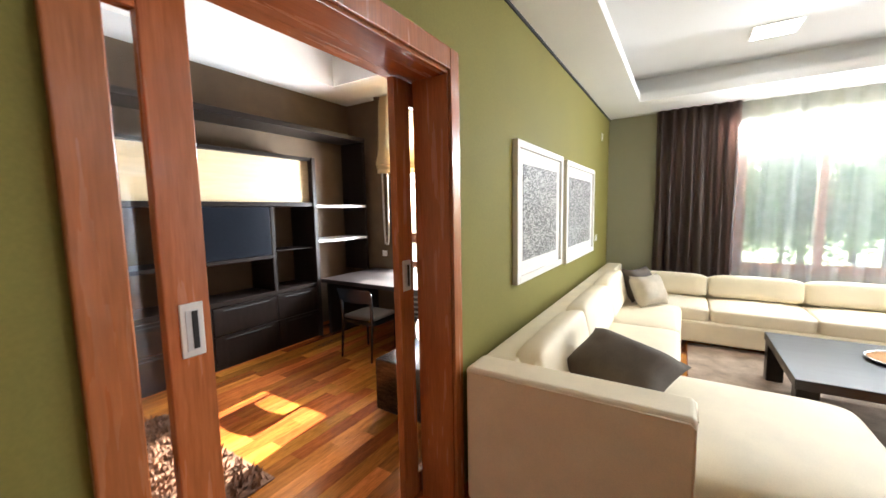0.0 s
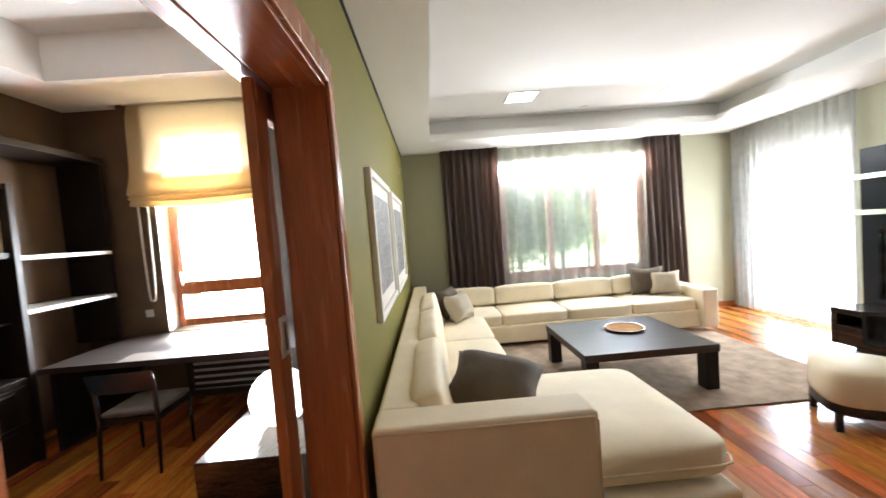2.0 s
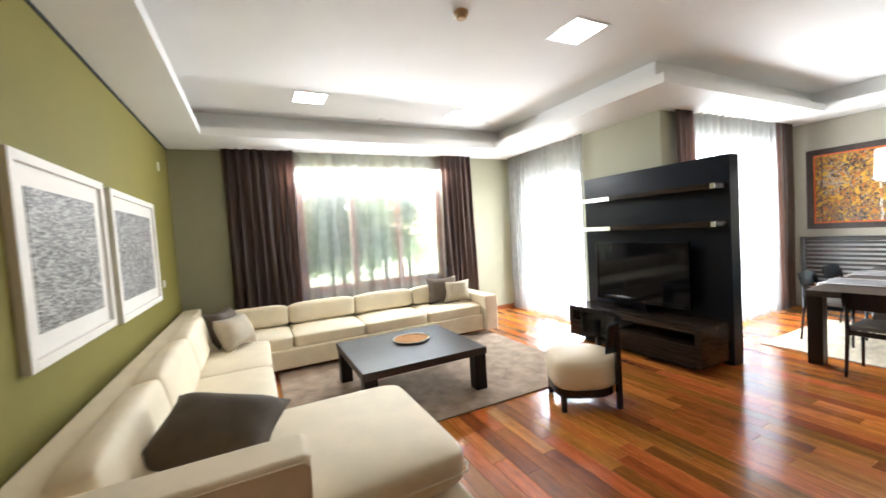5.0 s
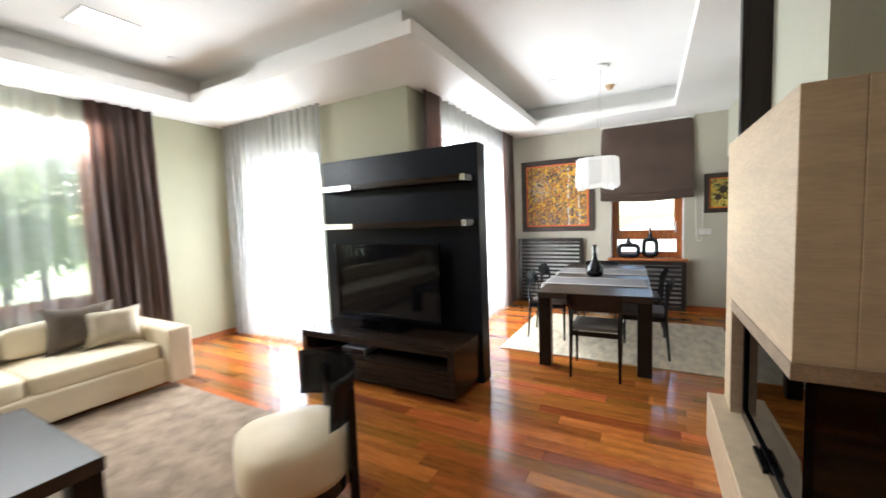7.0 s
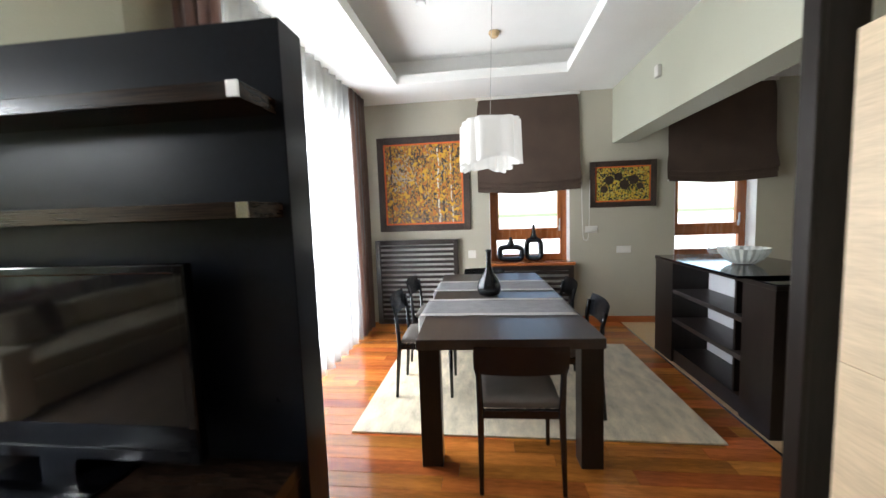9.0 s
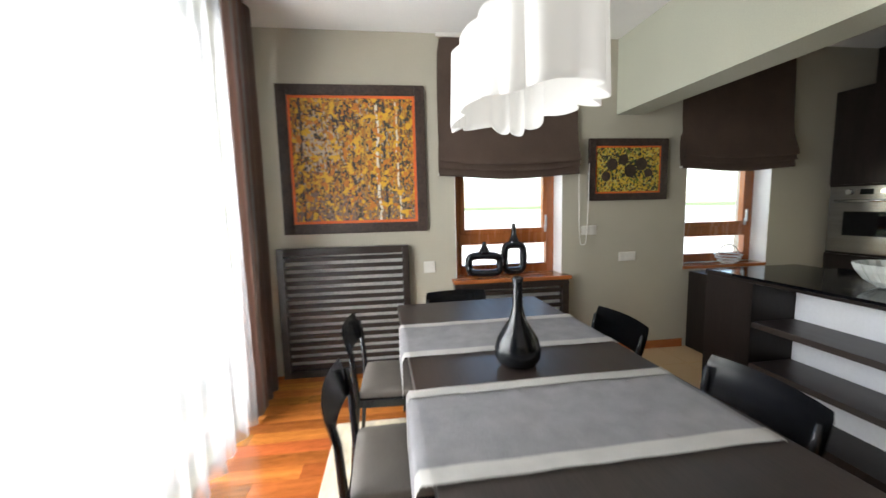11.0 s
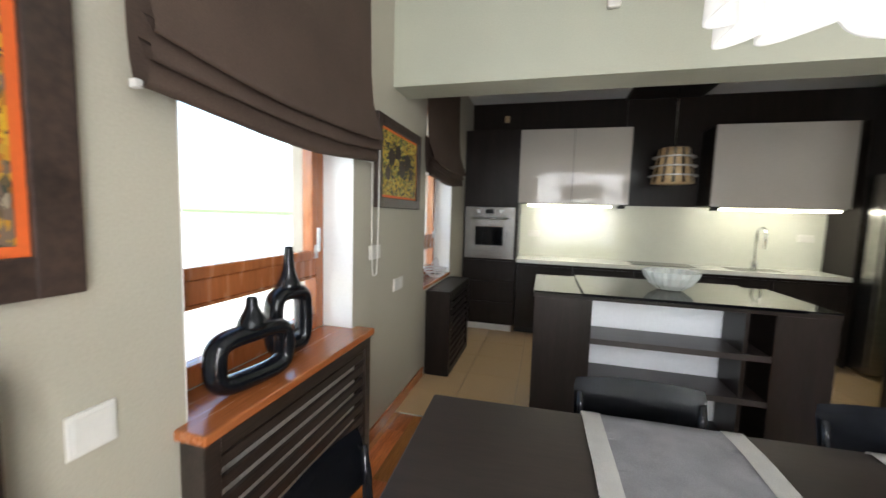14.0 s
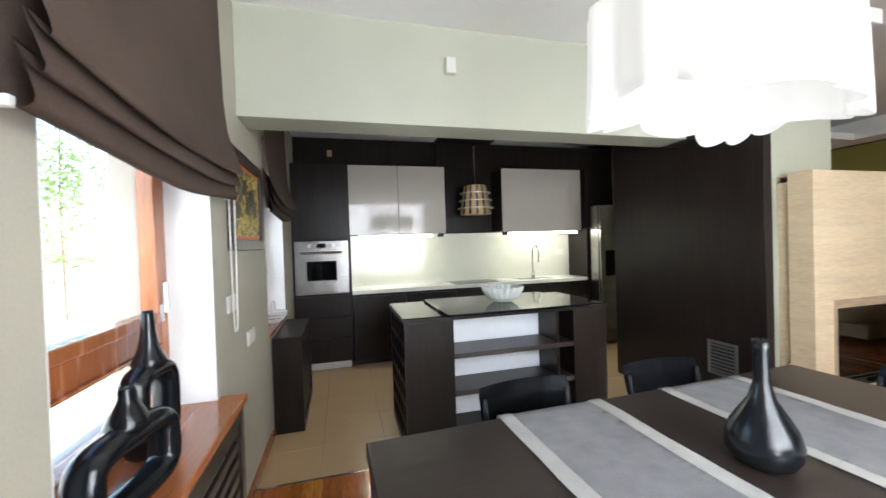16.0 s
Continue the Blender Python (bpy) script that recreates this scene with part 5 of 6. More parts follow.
# ---- kitchen ----
W = M["wenge"]
isl = thing("kitchen_island", "dark wenge kitchen island with open shelves, wine rack", "kitchen island", (5.67, -0.33, 0))
IX0, IX1, IY0, IY1 = 4.85, 6.45, -0.70, 0.02
for name, bx in (("end_block", (IX0, 5.14, IY0, IY1, 0.0, 0.925)), ("upright", (6.10, 6.24, IY0, IY1, 0.0, 0.925)), ("core", (5.14, 6.10, IY0, IY0 + 0.40, 0.0, 0.925)), ("plinth", (5.14, 6.10, IY0 + 0.40, IY1 - 0.02, 0.0, 0.12)),
                 ("rack_panel", (6.24, IX1, IY0, IY0 + 0.03, 0.0, 0.925)), ("rack_panel", (6.24, IX1, IY1 - 0.03, IY1, 0.0, 0.925)), ("rack_floor", (6.24, IX1, IY0 + 0.03, IY1 - 0.03, 0.0, 0.06))):
    part(name, one(*bx), W, isl)
for z in (0.40, 0.665):
    part("shelf", one(5.14, 6.10, IY0 + 0.402, IY1 - 0.004, z - 0.018, z + 0.018, bevel=0.002), M["wenge_x_sheen"], isl)
part("back_panel", one(5.27, 6.098, IY0 + 0.401, IY0 + 0.412, 0.12, 0.924), M["white_back"], isl, "white gloss back panel")
part("divider", one(5.25, 5.272, IY0 + 0.401, IY1 - 0.03, 0.12, 0.924), W, isl)
for i in range(1, 6):
    part("rack_slat", one(6.24, IX1 - 0.003, IY0 + 0.03, IY1 - 0.03, 0.06 + i * 0.14 - 0.009, 0.06 + i * 0.14 + 0.009), W, isl)
for i in range(1, 5):
    part("rack_slat", one(6.24, IX1 - 0.004, IY0 + 0.03 + i * 0.132 - 0.009, IY0 + 0.03 + i * 0.132 + 0.009, 0.06, 0.924), W, isl)
part("worktop", one(IX0 - 0.01, IX1 + 0.01, IY0 - 0.01, IY1 + 0.006, 0.925, 0.953, bevel=0.003), W, isl, "dark worktop edge")
part("glass_plate", one(IX0 - 0.008, IX1 + 0.008, IY0 - 0.008, IY1 + 0.004, 0.953, 0.961, bevel=0.002), M["black_gloss"], isl, "black glass top")
part("glass_shelf", one(5.05, 6.16, IY0 + 0.02, IY1 + 0.09, 0.963, 0.980, bevel=0.002), M["black_gloss"], isl, "black glass plate")

bowl = thing("glass_bowl", "cut glass bowl on the island", "bowl", (5.60, -0.26, 0.981))
bm = bmesh.new()
lathe(bm, [(0.84 * r, z + 0.035) for r, z in ((0.06, 0.947), (0.09, 0.952), (0.145, 0.985), (0.185, 1.035), (0.2, 1.07), (0.192, 1.07), (0.175, 1.035), (0.135, 0.993), (0.08, 0.962))], 5.60, -0.26, 80)
for v in bm.verts:
    a = math.atan2(v.co.y + 0.26, v.co.x - 5.60)
    k = 1 + 0.03 * math.sin(20 * a)
    v.co.x, v.co.y = 5.60 + (v.co.x - 5.60) * k, -0.26 + (v.co.y + 0.26) * k
part("body", bm, M["crystal"], bowl)

orn = thing("openwork_bowl", "white openwork bowl on the kitchen window sill", "bowl", (7.45, -1.12, 0.806))
for r, z in ((0.05, 0.811), (0.085, 0.835), (0.105, 0.865), (0.115, 0.895)):
    bm = bmesh.new()
    tube(bm, [(7.45 + r * math.cos(k * math.tau / 20), -1.12 + r * math.sin(k * math.tau / 20), z) for k in range(21)], 0.006, 6)
    part("ring", bm, M["plastic"], orn, smooth=True)
for k in range(10):
    a = k * math.tau / 10
    bm = bmesh.new()
    tube(bm, [(7.45 + r * math.cos(a), -1.12 + r * math.sin(a), z) for r, z in ((0.05, 0.811), (0.085, 0.835), (0.105, 0.865), (0.115, 0.895))], 0.004, 5)
    part("rib", bm, M["plastic"], orn, smooth=True)
bm = bmesh.new()
tube(bm, [(7.45, -1.12 + 0.115 * math.cos(k * math.pi / 12), 0.895 + 0.10 * math.sin(k * math.pi / 12)) for k in range(13)], 0.006, 6)
part("handle", bm, M["plastic"], orn, smooth=True)

CF = -2.16
oc = thing("oven_cabinet", "tall dark kitchen cabinet with a built-in oven", "cabinet", (7.08, -2.38, 0))
part("carcass", many((6.73, XD - 0.003, KB, CF - 0.02, 0.08, 2.46)), W, oc)
for z0, z1 in ((0.10, 0.36), (0.365, 0.62), (0.625, 0.88)):
    part("drawer_front", one(6.735, XD - 0.005, CF - 0.02, CF, z0, z1, bevel=0.002), W, oc)
part("door", one(6.735, XD - 0.005, CF - 0.02, CF, 1.56, 2.455, bevel=0.002), W, oc)
part("vent_grille", many(*[(6.78 + i * 0.045, 6.805 + i * 0.045, CF - 0.03, CF - 0.022, 0.015, 0.065) for i in range(13)], (6.76, 7.37, CF - 0.05, CF - 0.03, 0.0, 0.078)), M["plastic"], oc, "white vent grille in the plinth")
ov = thing("oven", "stainless steel built-in oven", "oven", (7.06, CF, 0.9))
part("body", one(6.76, 7.375, CF - 0.01, CF + 0.012, 0.905, 1.54, bevel=0.004), M["steel"], ov)
part("window", one(6.90, 7.24, CF + 0.012, CF + 0.016, 1.07, 1.30), M["black_gloss"], ov)
bm = bmesh.new()
tube(bm, [(6.84, CF + 0.05, 1.40), (7.30, CF + 0.05, 1.40)], 0.011, 8)
box(bm, 6.85, 6.865, CF + 0.012, CF + 0.05, 1.393, 1.407)
box(bm, 7.275, 7.29, CF + 0.012, CF + 0.05, 1.393, 1.407)
part("handle", bm, M["chrome"], ov, smooth=True)
part("control_panel", one(6.765, 7.37, CF + 0.012, CF + 0.015, 1.43, 1.535), M["steel"], ov)
part("display", one(7.02, 7.12, CF + 0.015, CF + 0.018, 1.46, 1.51), M["black_gloss"], ov)
for x in (6.93, 7.20):
    bm = bmesh.new()
    tube(bm, [(x, CF + 0.014, 1.485), (x, CF + 0.04, 1.485)], 0.024, 16)
    part("knob", bm, M["chrome"], ov)

for i in range(5):
    x0 = 3.447 + i * 0.656
    bc = thing("base_cabinet", "dark wenge kitchen base cabinet", "cabinet", (x0 + 0.33, -2.35, 0), "kitchen base cabinets")
    part("body", one(x0, x0 + 0.653, KB, CF - 0.02, 0.08, 0.875), W, bc)
    part("door", one(x0 + 0.002, x0 + 0.651, CF - 0.02, CF, 0.085, 0.845, bevel=0.002), W, bc)
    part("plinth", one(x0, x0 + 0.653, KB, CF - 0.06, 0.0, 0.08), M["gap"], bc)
wt = thing("worktop", "white stone kitchen worktop with a sink", "worktop", (5.1, -2.35, 0.877))
part("slab", one(3.447, 6.728, KB, CF + 0.02, 0.877, 0.925, bevel=0.004), M["counter"], wt)
part("sink", many((3.95, 4.45, -2.5, -2.25, 0.9255, 0.928)), M["steel"], wt, "steel inset sink")
hob = thing("hob", "flat glass hob set in the worktop", "hob", (5.1, -2.37, 0.926))
part("glass", one(4.78, 5.42, -2.55, -2.20, 0.9265, 0.932, bevel=0.002), M["steel"], hob)
tap = thing("kitchen_tap", "tall chrome spring tap at the sink", "tap", (4.12, -2.50, 0.926))
bm = bmesh.new()
tube(bm, [(4.12, -2.50, 0.926), (4.12, -2.50, 1.30)] + [(4.12 - 0.0, -2.50 + 0.09 * (1 - math.cos(a)), 1.30 + 0.09 * math.sin(a)) for a in [i * math.pi / 10 for i in range(1, 11)]] + [(4.12, -2.32, 1.16)], 0.012, 10)
part("spout", bm, M["chrome"], tap, smooth=True)
bm = bmesh.new()
lathe(bm, [(0.028, 0.926), (0.026, 1.0), (0.014, 1.01)], 4.12, -2.50, 16)
part("base", bm, M["chrome"], tap, smooth=True)
structure("trim_splashback", one(3.447, 6.728, KB, KB + 0.008, 0.925, 1.60), M["splash"], "pale glossy splashback")
for x0, x1, n, lbl in ((5.52, 6.74, 2, "greige gloss wall cabinet with two doors"), (3.50, 4.72, 1, "greige gloss wall cabinet with one wide door")):
    wc = thing("wall_cabinet", lbl, "cabinet", ((x0 + x1) / 2, -2.4, 1.60))
    part("body", one(x0, x1, KB + 0.01, CF - 0.04, 1.61, 2.45), W, wc)
    for i in range(n):
        w = (x1 - x0) / n
        part("door", one(x0 + i * w + 0.002, x0 + (i + 1) * w - 0.002, CF - 0.038, CF - 0.018, 1.60, 2.455, bevel=0.002), M["gloss_cab"], wc)
    ul = thing("under_cabinet_light", "lit tube light under the wall cabinet", "lamp", ((x0 + x1) / 2, CF - 0.1, 1.57), "under cabinet lights")
    part("housing", one(x0 + 0.03, x1 - 0.1, CF - 0.13, CF - 0.05, 1.585, 1.609), M["plastic"], ul)
    part("tube", one(x0 + 0.05 + (0.12 if n == 2 else 0), x1 - 0.12, CF - 0.12, CF - 0.06, 1.560, 1.585, bevel=0.008), M["tube"], ul)
    bx = thing("socket_box", "small black socket box under the wall cabinet", "socket", (x0 + 0.05, CF - 0.1, 1.56))
    xx = x0 + 0.03 if n == 2 else x1 - 0.09
    part("box", one(xx, xx + 0.07, CF - 0.10, CF - 0.03, 1.555, 1.598, bevel=0.003), M["gap"], bx)
structure("trim_kitchen_panel", many((4.72, 5.52, KB, KB + 0.03, 1.60, SOFFIT - 0.002), (3.415, 3.445, KB, CF + 0.02, 0.0, 2.46)), W, "dark wenge kitchen panel")
ctop = structure("trim_hood_plate", one(4.75, 5.55, -2.58, -1.85, SOFFIT - 0.03, SOFFIT - 0.002), W, "dark ceiling plate above the hood")
hood = thing("cooker_hood", "chrome banded cooker hood hung like a lantern", "cooker hood", (5.09, -2.25, 1.80))
bm = bmesh.new()
lathe(bm, [(0.21, 1.84), (0.15, 2.21), (0.14, 2.22), (0.135, 2.21), (0.19, 1.845)], 5.09, -2.22, 28)
part("inner_shade", bm, M["wicker"], hood, smooth=True)
for i in range(14):
    a = i / 14 * math.tau
    bm = bmesh.new()
    bm2 = []
    for r, z in ((0.222, 1.84), (0.165, 2.21)):
        for da in (-0.07, 0.07):
            bm2.append(bm.verts.new((5.09 + r * math.cos(a + da), -2.22 + r * math.sin(a + da), z)))
    bm.faces.new((bm2[0], bm2[1], bm2[3], bm2[2]))
    bmesh.ops.solidify(bm, geom=bm.faces[:], thickness=0.004)
    part("strip", bm, M["chrome"], hood)
for z, r in ((1.92, 0.225), (2.02, 0.21), (2.12, 0.195)):
    bm = bmesh.new()
    lathe(bm, [(r - 0.01, z - 0.006), (r + 0.012, z - 0.006), (r + 0.014, z + 0.006), (r - 0.01, z + 0.006)], 5.09, -2.22, 28)
    part("band", bm, M["aluminium"], hood)
bm = bmesh.new()
tube(bm, [(5.09, -2.22, 2.21), (5.09, -2.22, SOFFIT - 0.03)], 0.006, 6)
part("cable", bm, M["chrome"], hood)

fr = thing("refrigerator", "stainless steel refrigerator with a water dispenser", "refrigerator", (3.0, -2.2, 0))
part("body", one(2.74, 3.41, KB, -1.93, 0.02, 1.93, bevel=0.01), M["steel"], fr)
part("door", one(2.745, 3.05, -1.93, -1.88, 0.04, 1.92, bevel=0.012), M["steel"], fr)
part("door", one(3.06, 3.405, -1.93, -1.88, 0.04, 1.92, bevel=0.012), M["steel"], fr)
part("dispenser", one(3.17, 3.34, -1.885, -1.872, 0.95, 1.3, bevel=0.004), M["black_gloss"], fr)
part("handle", one(3.075, 3.095, -1.88, -1.84, 0.5, 1.5, bevel=0.006), M["chrome"], fr)
gr = thing("floor_vent", "grey metal vent grille on the dark panel", "vent", (3.975, 0.25, 0.4))
part("frame", many((3.97, 3.985, 0.14, 0.16, 0.35, 0.62), (3.97, 3.985, 0.36, 0.38, 0.35, 0.62), (3.97, 3.985, 0.16, 0.36, 0.35, 0.37), (3.97, 3.985, 0.16, 0.36, 0.60, 0.62)), M["vent"], gr)
for i in range(8):
    part("slat", one(3.971, 3.98, 0.16, 0.36, 0.378 + i * 0.028, 0.392 + i * 0.028), M["vent"], gr)
for x, z in ((6.55, 1.22), (3.62, 1.28)):
    switch_plate("white socket plate on the splashback", "x", KB + 0.008, 1, x, z, 0.15, 0.08, 2)
sn = thing("alarm_sensor", "small beige alarm sensor above the cabinets", "sensor", (6.95, KB, 2.66))
part("body", one(6.92, 6.98, KB, KB + 0.04, 2.64, 2.72, bevel=0.006), M["wicker"], sn)

# ---- study ----
bk = thing("bookcase", "dark wenge wall bookcase with open shelves and drawers", "bookcase", (-4.6, 2.3, 0))
BX0, BX1 = XSW + 0.005, -4.40
for name, bx in (("side_panel", (BX0, BX1, -0.4, -0.36, 0, 2.60)), ("side_panel", (BX0, BX1 + 0.02, 3.31, 3.36, 0, 2.28)), ("side_panel", (BX0, BX1, 4.24, 4.28, 0.75, 2.60)), ("top_shelf", (BX0, BX1 + 0.01, -0.4, 4.28, 2.60, 2.66)),
                 ("shelf", (BX0, BX1, -0.36, 3.31, 1.68, 1.73)), ("shelf", (BX0, BX1, -0.36, 3.31, 2.24, 2.28)), ("shelf", (BX0, BX1, -0.36, 2.72, 1.09, 1.13)), ("shelf", (BX0, BX1, -0.36, 3.31, 0.66, 0.71)),
                 ("divider", (BX0, BX1, 2.72, 2.76, 0.71, 1.68)), ("divider", (BX0, BX1, 1.90, 1.94, 0.71, 1.68)), ("divider", (BX0, BX1, 0.8, 0.84, 0.71, 1.68)), ("glass_shelf", (BX0, BX1 - 0.05, 2.76, 3.31, 1.155, 1.165))):
    part(name, one(*bx, bevel=0.003), W, bk)
part("base", one(BX0, BX1 - 0.02, -0.36, 3.31, 0.0, 0.66), W, bk)
part("sliding_panel", one(BX0, BX1 - 0.06, -0.36, 3.31, 1.73, 2.24), M["straw"], bk, "pale straw coloured panel")
for z in (1.23, 1.68):
    part("shelf", one(BX0, BX1 + 0.02, 3.36, 4.24, z - 0.018, z + 0.018, bevel=0.002), M["grey_edge"], bk, "pale edged shelf")
for y0, y1 in ((-0.34, 0.83), (0.84, 2.01), (2.02, 2.74), (2.75, 3.30)):
    for z0, z1 in ((0.06, 0.35), (0.36, 0.65)):
        dr = part("drawer_front", one(BX1 - 0.02, BX1, y0, y1, z0, z1, bevel=0.002), W, bk)
        part("handle", one(BX1, BX1 + 0.012, y0 + 0.1, y1 - 0.1, z1 - 0.045, z1 - 0.03, bevel=0.002), M["gap"], dr)
part("door", one(BX1 - 0.02, BX1 - 0.001, 1.95, 2.71, 1.135, 1.675, bevel=0.002), M["panel"], bk)
dk = thing("desk", "dark wenge desk built along the study window", "desk", (-3.2, 3.9, 0))
part("desktop", one(-4.38, XS - 0.014, 3.36, YSN - 0.002, 0.70, 0.75, bevel=0.003), M["wenge_x_sheen"], dk)
part("side_panel", one(-4.37, -4.33, 3.45, YSN - 0.01, 0.0, 0.70), W, dk)
sc2 = slat_cover("dark slatted radiator cover under the study desk", -3.0, 0, 1.2, 0.62, 7, 0.05)
sc2.matrix_basis = pose(-3.2, YSN - 0.10, 0.05, 0, 0, 90)
sc_ = copy_thing(ch, pose(-3.40, 3.20, 0.0, 0, 0, 3))
tagged(sc_, "black wooden chair at the study desk", "chair", "study chair")
lowc = thing("low_chest", "square brown low chest in the study", "chest", (-2.3, 2.7, 0))
part("body", one(-2.47, -1.80, 2.27, 2.95, 0.03, 0.44, bevel=0.006), M["zebrano"], lowc)
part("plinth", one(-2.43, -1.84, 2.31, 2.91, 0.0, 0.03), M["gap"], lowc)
gl = thing("globe_lamp", "glowing opal globe lamp on the low chest", "lamp", (-2.13, 2.68, 0.44))
bm = bmesh.new()
lathe(bm, [(0.06, 0.442)] + [(0.19 * math.sin(a), 0.62 - 0.185 * math.cos(a)) for a in [0.42 + i * 0.2 for i in range(13)]] + [(0.03, 0.804)], -2.13, 2.68, 28)
part("shade", bm, M["globe"], gl, smooth=True)
shag = thing("shag_rug", "small shaggy brown and yellow rug", "rug", (-3.1, 0.7, 0))
bm = bmesh.new()
rnd = random.Random(5)
for i in range(2600):
    x, y = rnd.uniform(-3.9, -2.5), rnd.uniform(-0.2, 1.35)
    a, h = rnd.uniform(0, math.tau), rnd.uniform(0.03, 0.07)
    v = [bm.verts.new((x + 0.014 * math.cos(a + k * 2.1), y + 0.014 * math.sin(a + k * 2.1), 0.004)) for k in range(3)]
    t = bm.verts.new((x + rnd.uniform(-0.03, 0.03), y + rnd.uniform(-0.03, 0.03), h))
    for k in range(3):
        bm.faces.new((v[k], v[(k + 1) % 3], t))
tagged(part("tufts", bm, M["shag"], shag), kind="stuff")
part("backing", one(-3.92, -2.48, -0.22, 1.37, 0.001, 0.008), M["shag"], shag)
switch_plate("white wall socket in the study", "x", YSN, -1, -4.18, 0.98, 0.08, 0.08, 1)

# ---- garden seen through the windows ----


def tree(x, y, h, spread, seed, crown_low=0.25, leaf=0.18, per_limb=260):
    th = thing("garden_tree", "leafy green garden tree", "tree", (x, y, -0.5), "garden trees")
    rnd = random.Random(seed)
    bm = bmesh.new()
    tube(bm, [(x, y, -0.5), (x + 0.05, y, h * 0.4), (x - 0.05, y, h * 0.9)], [0.5 * leaf + 0.01, 0.4 * leaf, 0.02], 8)
    tips = []
    for i in range(26):
        a, z = rnd.uniform(0, math.tau), h * rnd.uniform(crown_low, 0.92)
        r = spread * rnd.uniform(0.5, 1.0) * (1.15 - z / h)
        e = (x + r * math.cos(a), y + r * math.sin(a), z + 0.3 * r)
        tube(bm, [(x, y, z), e], [0.16 * leaf, 0.008], 5)
        tips.append((e, r))
    part("trunk", bm, M["bark"], th)
    verts, faces = [], []
    for e, r in tips:
        for j in range(per_limb):
            k = rnd.uniform(0.15, 1.15)
            c = (x + (e[0] - x) * k + rnd.gauss(0, 0.3), y + (e[1] - y) * k + rnd.gauss(0, 0.3), e[2] - (1 - k) * 0.3 * r + rnd.gauss(0, 0.3))
            u = Vector((rnd.gauss(0, 1), rnd.gauss(0, 1), rnd.gauss(0, 1))).normalized() * leaf * rnd.uniform(0.67, 1.33)
            w = u.orthogonal().normalized() * u.length * 0.5
            n0 = len(verts)
            c = Vector(c)
            verts += [c - u, c + w, c + u, c - w]
            faces.append((n0, n0 + 1, n0 + 2, n0 + 3))
    me = bpy.data.meshes.new("crown")
    me.from_pydata(verts, [], faces)
    me.materials.append(M["leaf"])
    for v in me.vertices:
        v.co.z += 0.5
        v.co.x -= x
        v.co.y -= y
    ob = new("crown", me)
    ob.parent = th
    return th


# tall trees added as sun blockers; their crowns stand above the window view
for i, (x, y, h, s) in enumerate(((0.4, 15.5, 12.5, 2.6), (2.7, 16.0, 12.5, 2.8), (5.0, 17.5, 12.0, 2.8))):
    tree(x, y, h, s, 20 + i, crown_low=0.45, leaf=0.17, per_limb=300)
for i, (x, y, h) in enumerate(((-0.4, 14.4, 6.0), (0.9, 15.0, 6.6), (2.0, 14.5, 6.2), (3.7, 15.3, 6.5), (6.0, 17.0, 6.5), (1.0, 19.0, 7.0), (4.6, 19.0, 7.0))):
    tree(x, y, h + 3.5, 2.4, 40 + i, crown_low=0.03, leaf=0.085, per_limb=460)
for i, (x, y, h) in enumerate(((10.4, -7.5, 6.0), (11.6, -10.5, 6.5), (13.5, -9.0, 6.5), (9.6, -12.5, 6.5))):
    tree(x, y, h, 1.5, 60 + i, crown_low=0.05, leaf=0.06, per_limb=70)

# ---- floor pieces ----
tile_mesh = None
for i in range(11):
    for j in range(6):
        x0, y0 = 2.52 + i * 0.45, -2.60 + j * 0.45
        x1, y1 = min(x0 + 0.446, XD), min(y0 + 0.446, 0.045)
        if x1 - x0 < 0.05:
            continue
        if tile_mesh is None:
            bm = one(-0.223, 0.223, -0.223, 0.223, -0.012, 0.0, bevel=0.0015)
            t = mesh_ob("tile", bm, M["tile"])
            tile_mesh = t.data
        else:
            t = new("tile", tile_mesh)
        t.location = ((x0 + x1) / 2, (y0 + y1) / 2, 0)
        t.scale = ((x1 - x0) / 0.446, (y1 - y0) / 0.446, 1)
        t.parent = bpy.data.objects["floor"]
structure("trim_threshold", one(4.0, XD - 0.016, 0.042, 0.06, -0.012, 0.002), M["chrome"], "thin metal strip between tiles and boards")

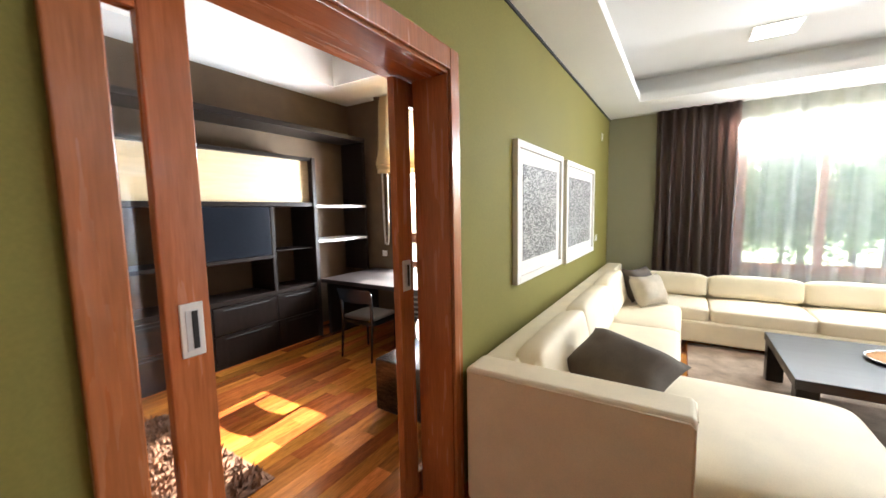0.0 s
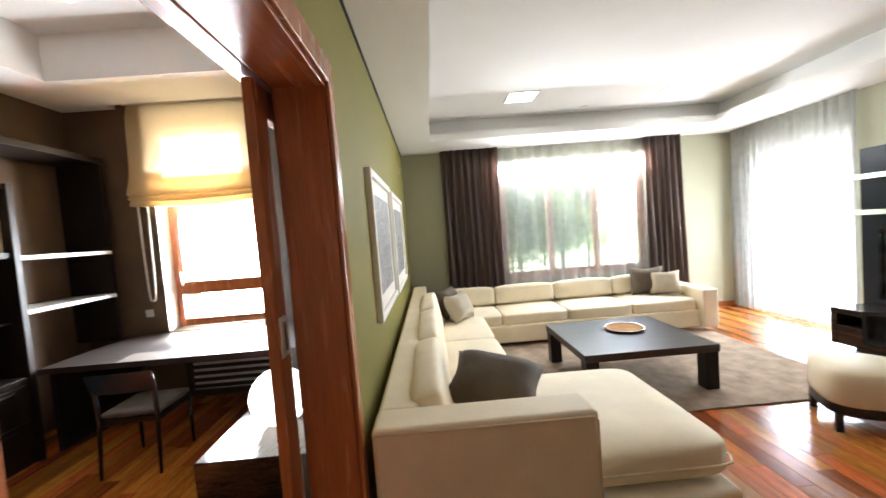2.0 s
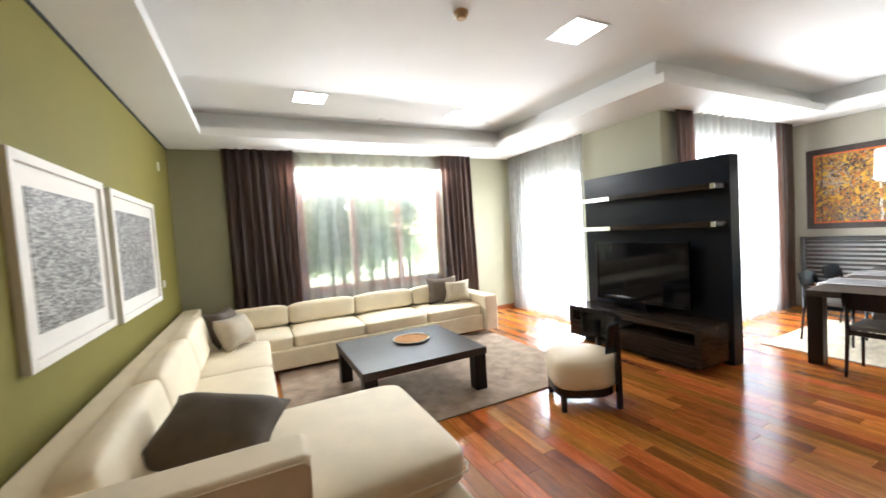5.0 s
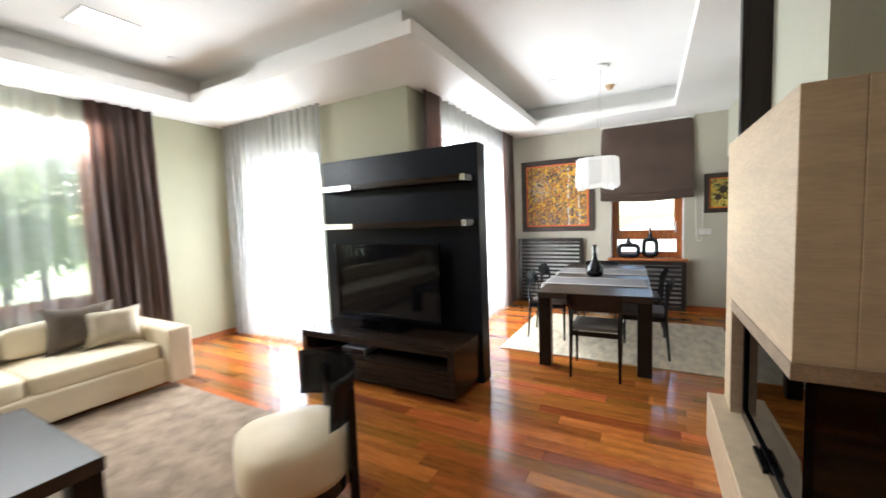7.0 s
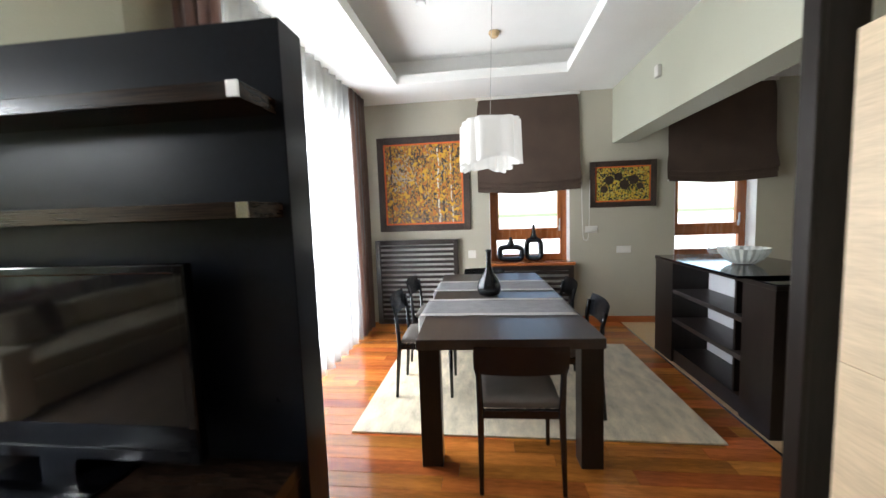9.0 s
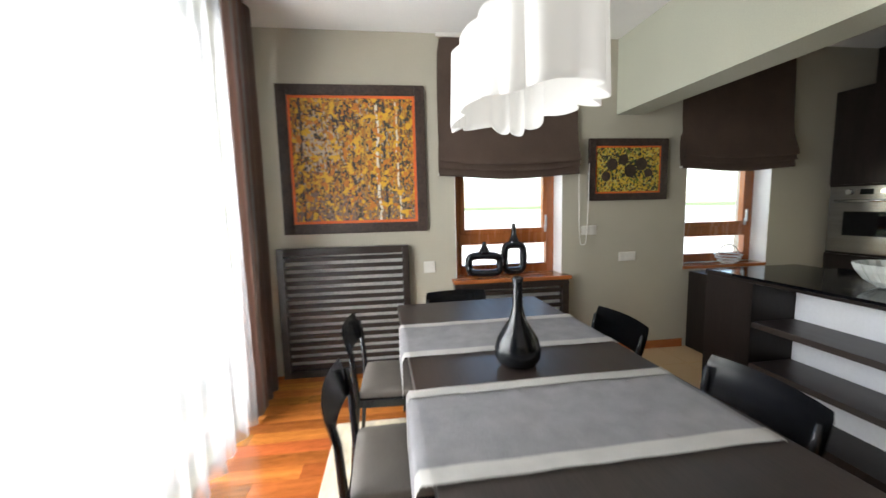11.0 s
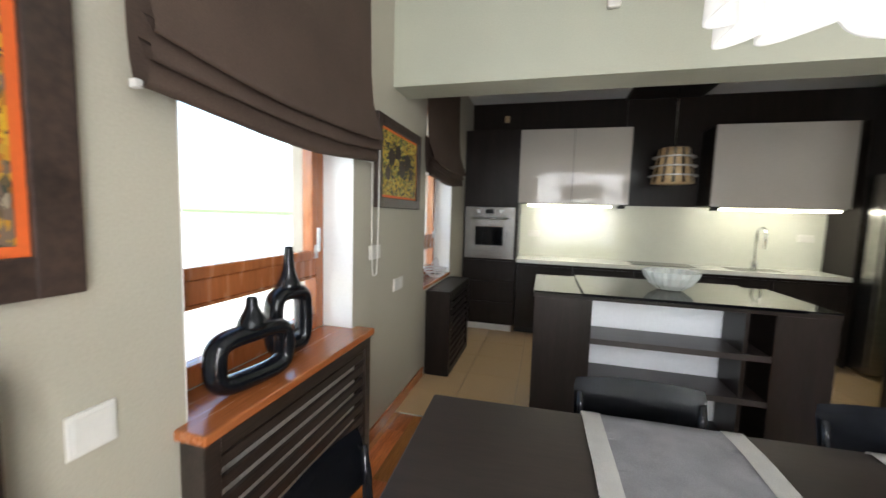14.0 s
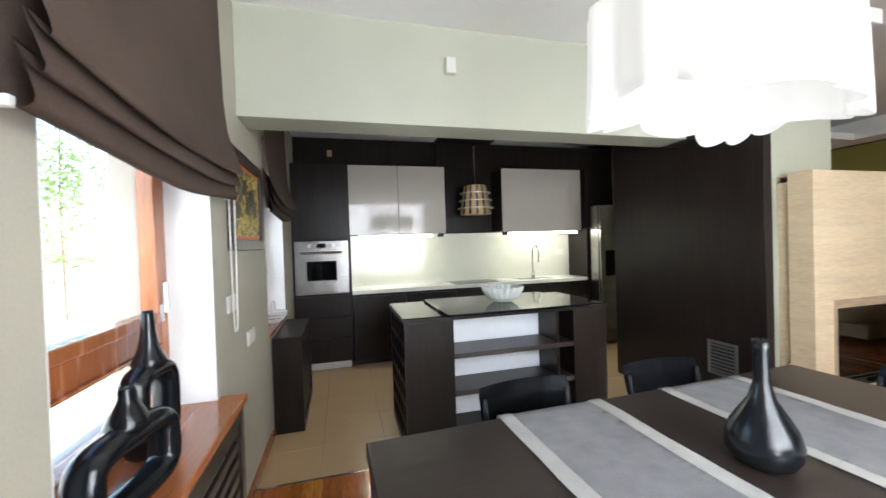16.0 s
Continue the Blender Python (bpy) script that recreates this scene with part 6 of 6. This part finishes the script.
PW = 0.118
rnd = random.Random(11)
near, far = [], []
for ax0, ax1, ay0, ay1 in ((XW, XE, YS, YN), (XE, XD, 0.06, YD), (XSW, XW, YSS, YSN), (XE, XE + 0.2, 4.5, 6.05)):
    n = int((ax1 - ax0) / PW) + 1
    for i in range(n):
        x0, x1 = ax0 + i * PW, min(ax0 + (i + 1) * PW, ax1)
        if x1 - x0 < 0.01:
            continue
        y = ay0 - rnd.uniform(0, 0.7)
        while y < ay1:
            ln = rnd.choice((0.55, 0.75, 0.95, 1.2))
            y0, y1 = max(y, ay0), min(y + ln, ay1)
            y += ln
            if y1 - y0 < 0.03 or (x0 > 2.35 and y1 < 0.1 and ax0 == XW):
                continue
            close = 1.2 < (x0 + x1) / 2 < 5.2 and 0.1 < (y0 + y1) / 2 < 3.3 or -0.2 < x0 < 1.2 and 1.0 < y0 < 3.2
            (near if close and len(near) < 300 else far).append((x0, x1, y0, y1))
lens_mesh = {}
for x0, x1, y0, y1 in near:
    key = (round(x1 - x0, 3), round(y1 - y0, 2))
    if key not in lens_mesh:
        t = mesh_ob("plank", one(-key[0] / 2 + 0.0006, key[0] / 2 - 0.0006, -(y1 - y0) / 2 + 0.0006, (y1 - y0) / 2 - 0.0006, -0.012, 0.0, bevel=0.001, seg=1), M["plank"])
        lens_mesh[key] = t.data
    else:
        t = new("plank", lens_mesh[key])
    t.location = ((x0 + x1) / 2, (y0 + y1) / 2, 0)
    t.parent = bpy.data.objects["floor"]
verts, faces = [], []
for x0, x1, y0, y1 in far:
    n = len(verts)
    e = 0.0006
    verts += [(x0 + e, y0 + e, 0), (x1 - e, y0 + e, 0), (x1 - e, y1 - e, 0), (x0 + e, y1 - e, 0), (x0 + e, y0 + e, -0.012), (x1 - e, y0 + e, -0.012), (x1 - e, y1 - e, -0.012), (x0 + e, y1 - e, -0.012)]
    faces += [(n, n + 1, n + 2, n + 3), (n, n + 4, n + 5, n + 1), (n + 1, n + 5, n + 6, n + 2), (n + 2, n + 6, n + 7, n + 3), (n + 3, n + 7, n + 4, n)]
me = bpy.data.meshes.new("planks")
me.from_pydata(verts, [], faces)
me.materials.append(M["plank_far"])
rest = new("planks", me)
rest.parent = bpy.data.objects["floor"]
tagged(rest, "reddish merbau floor boards", kind="stuff")
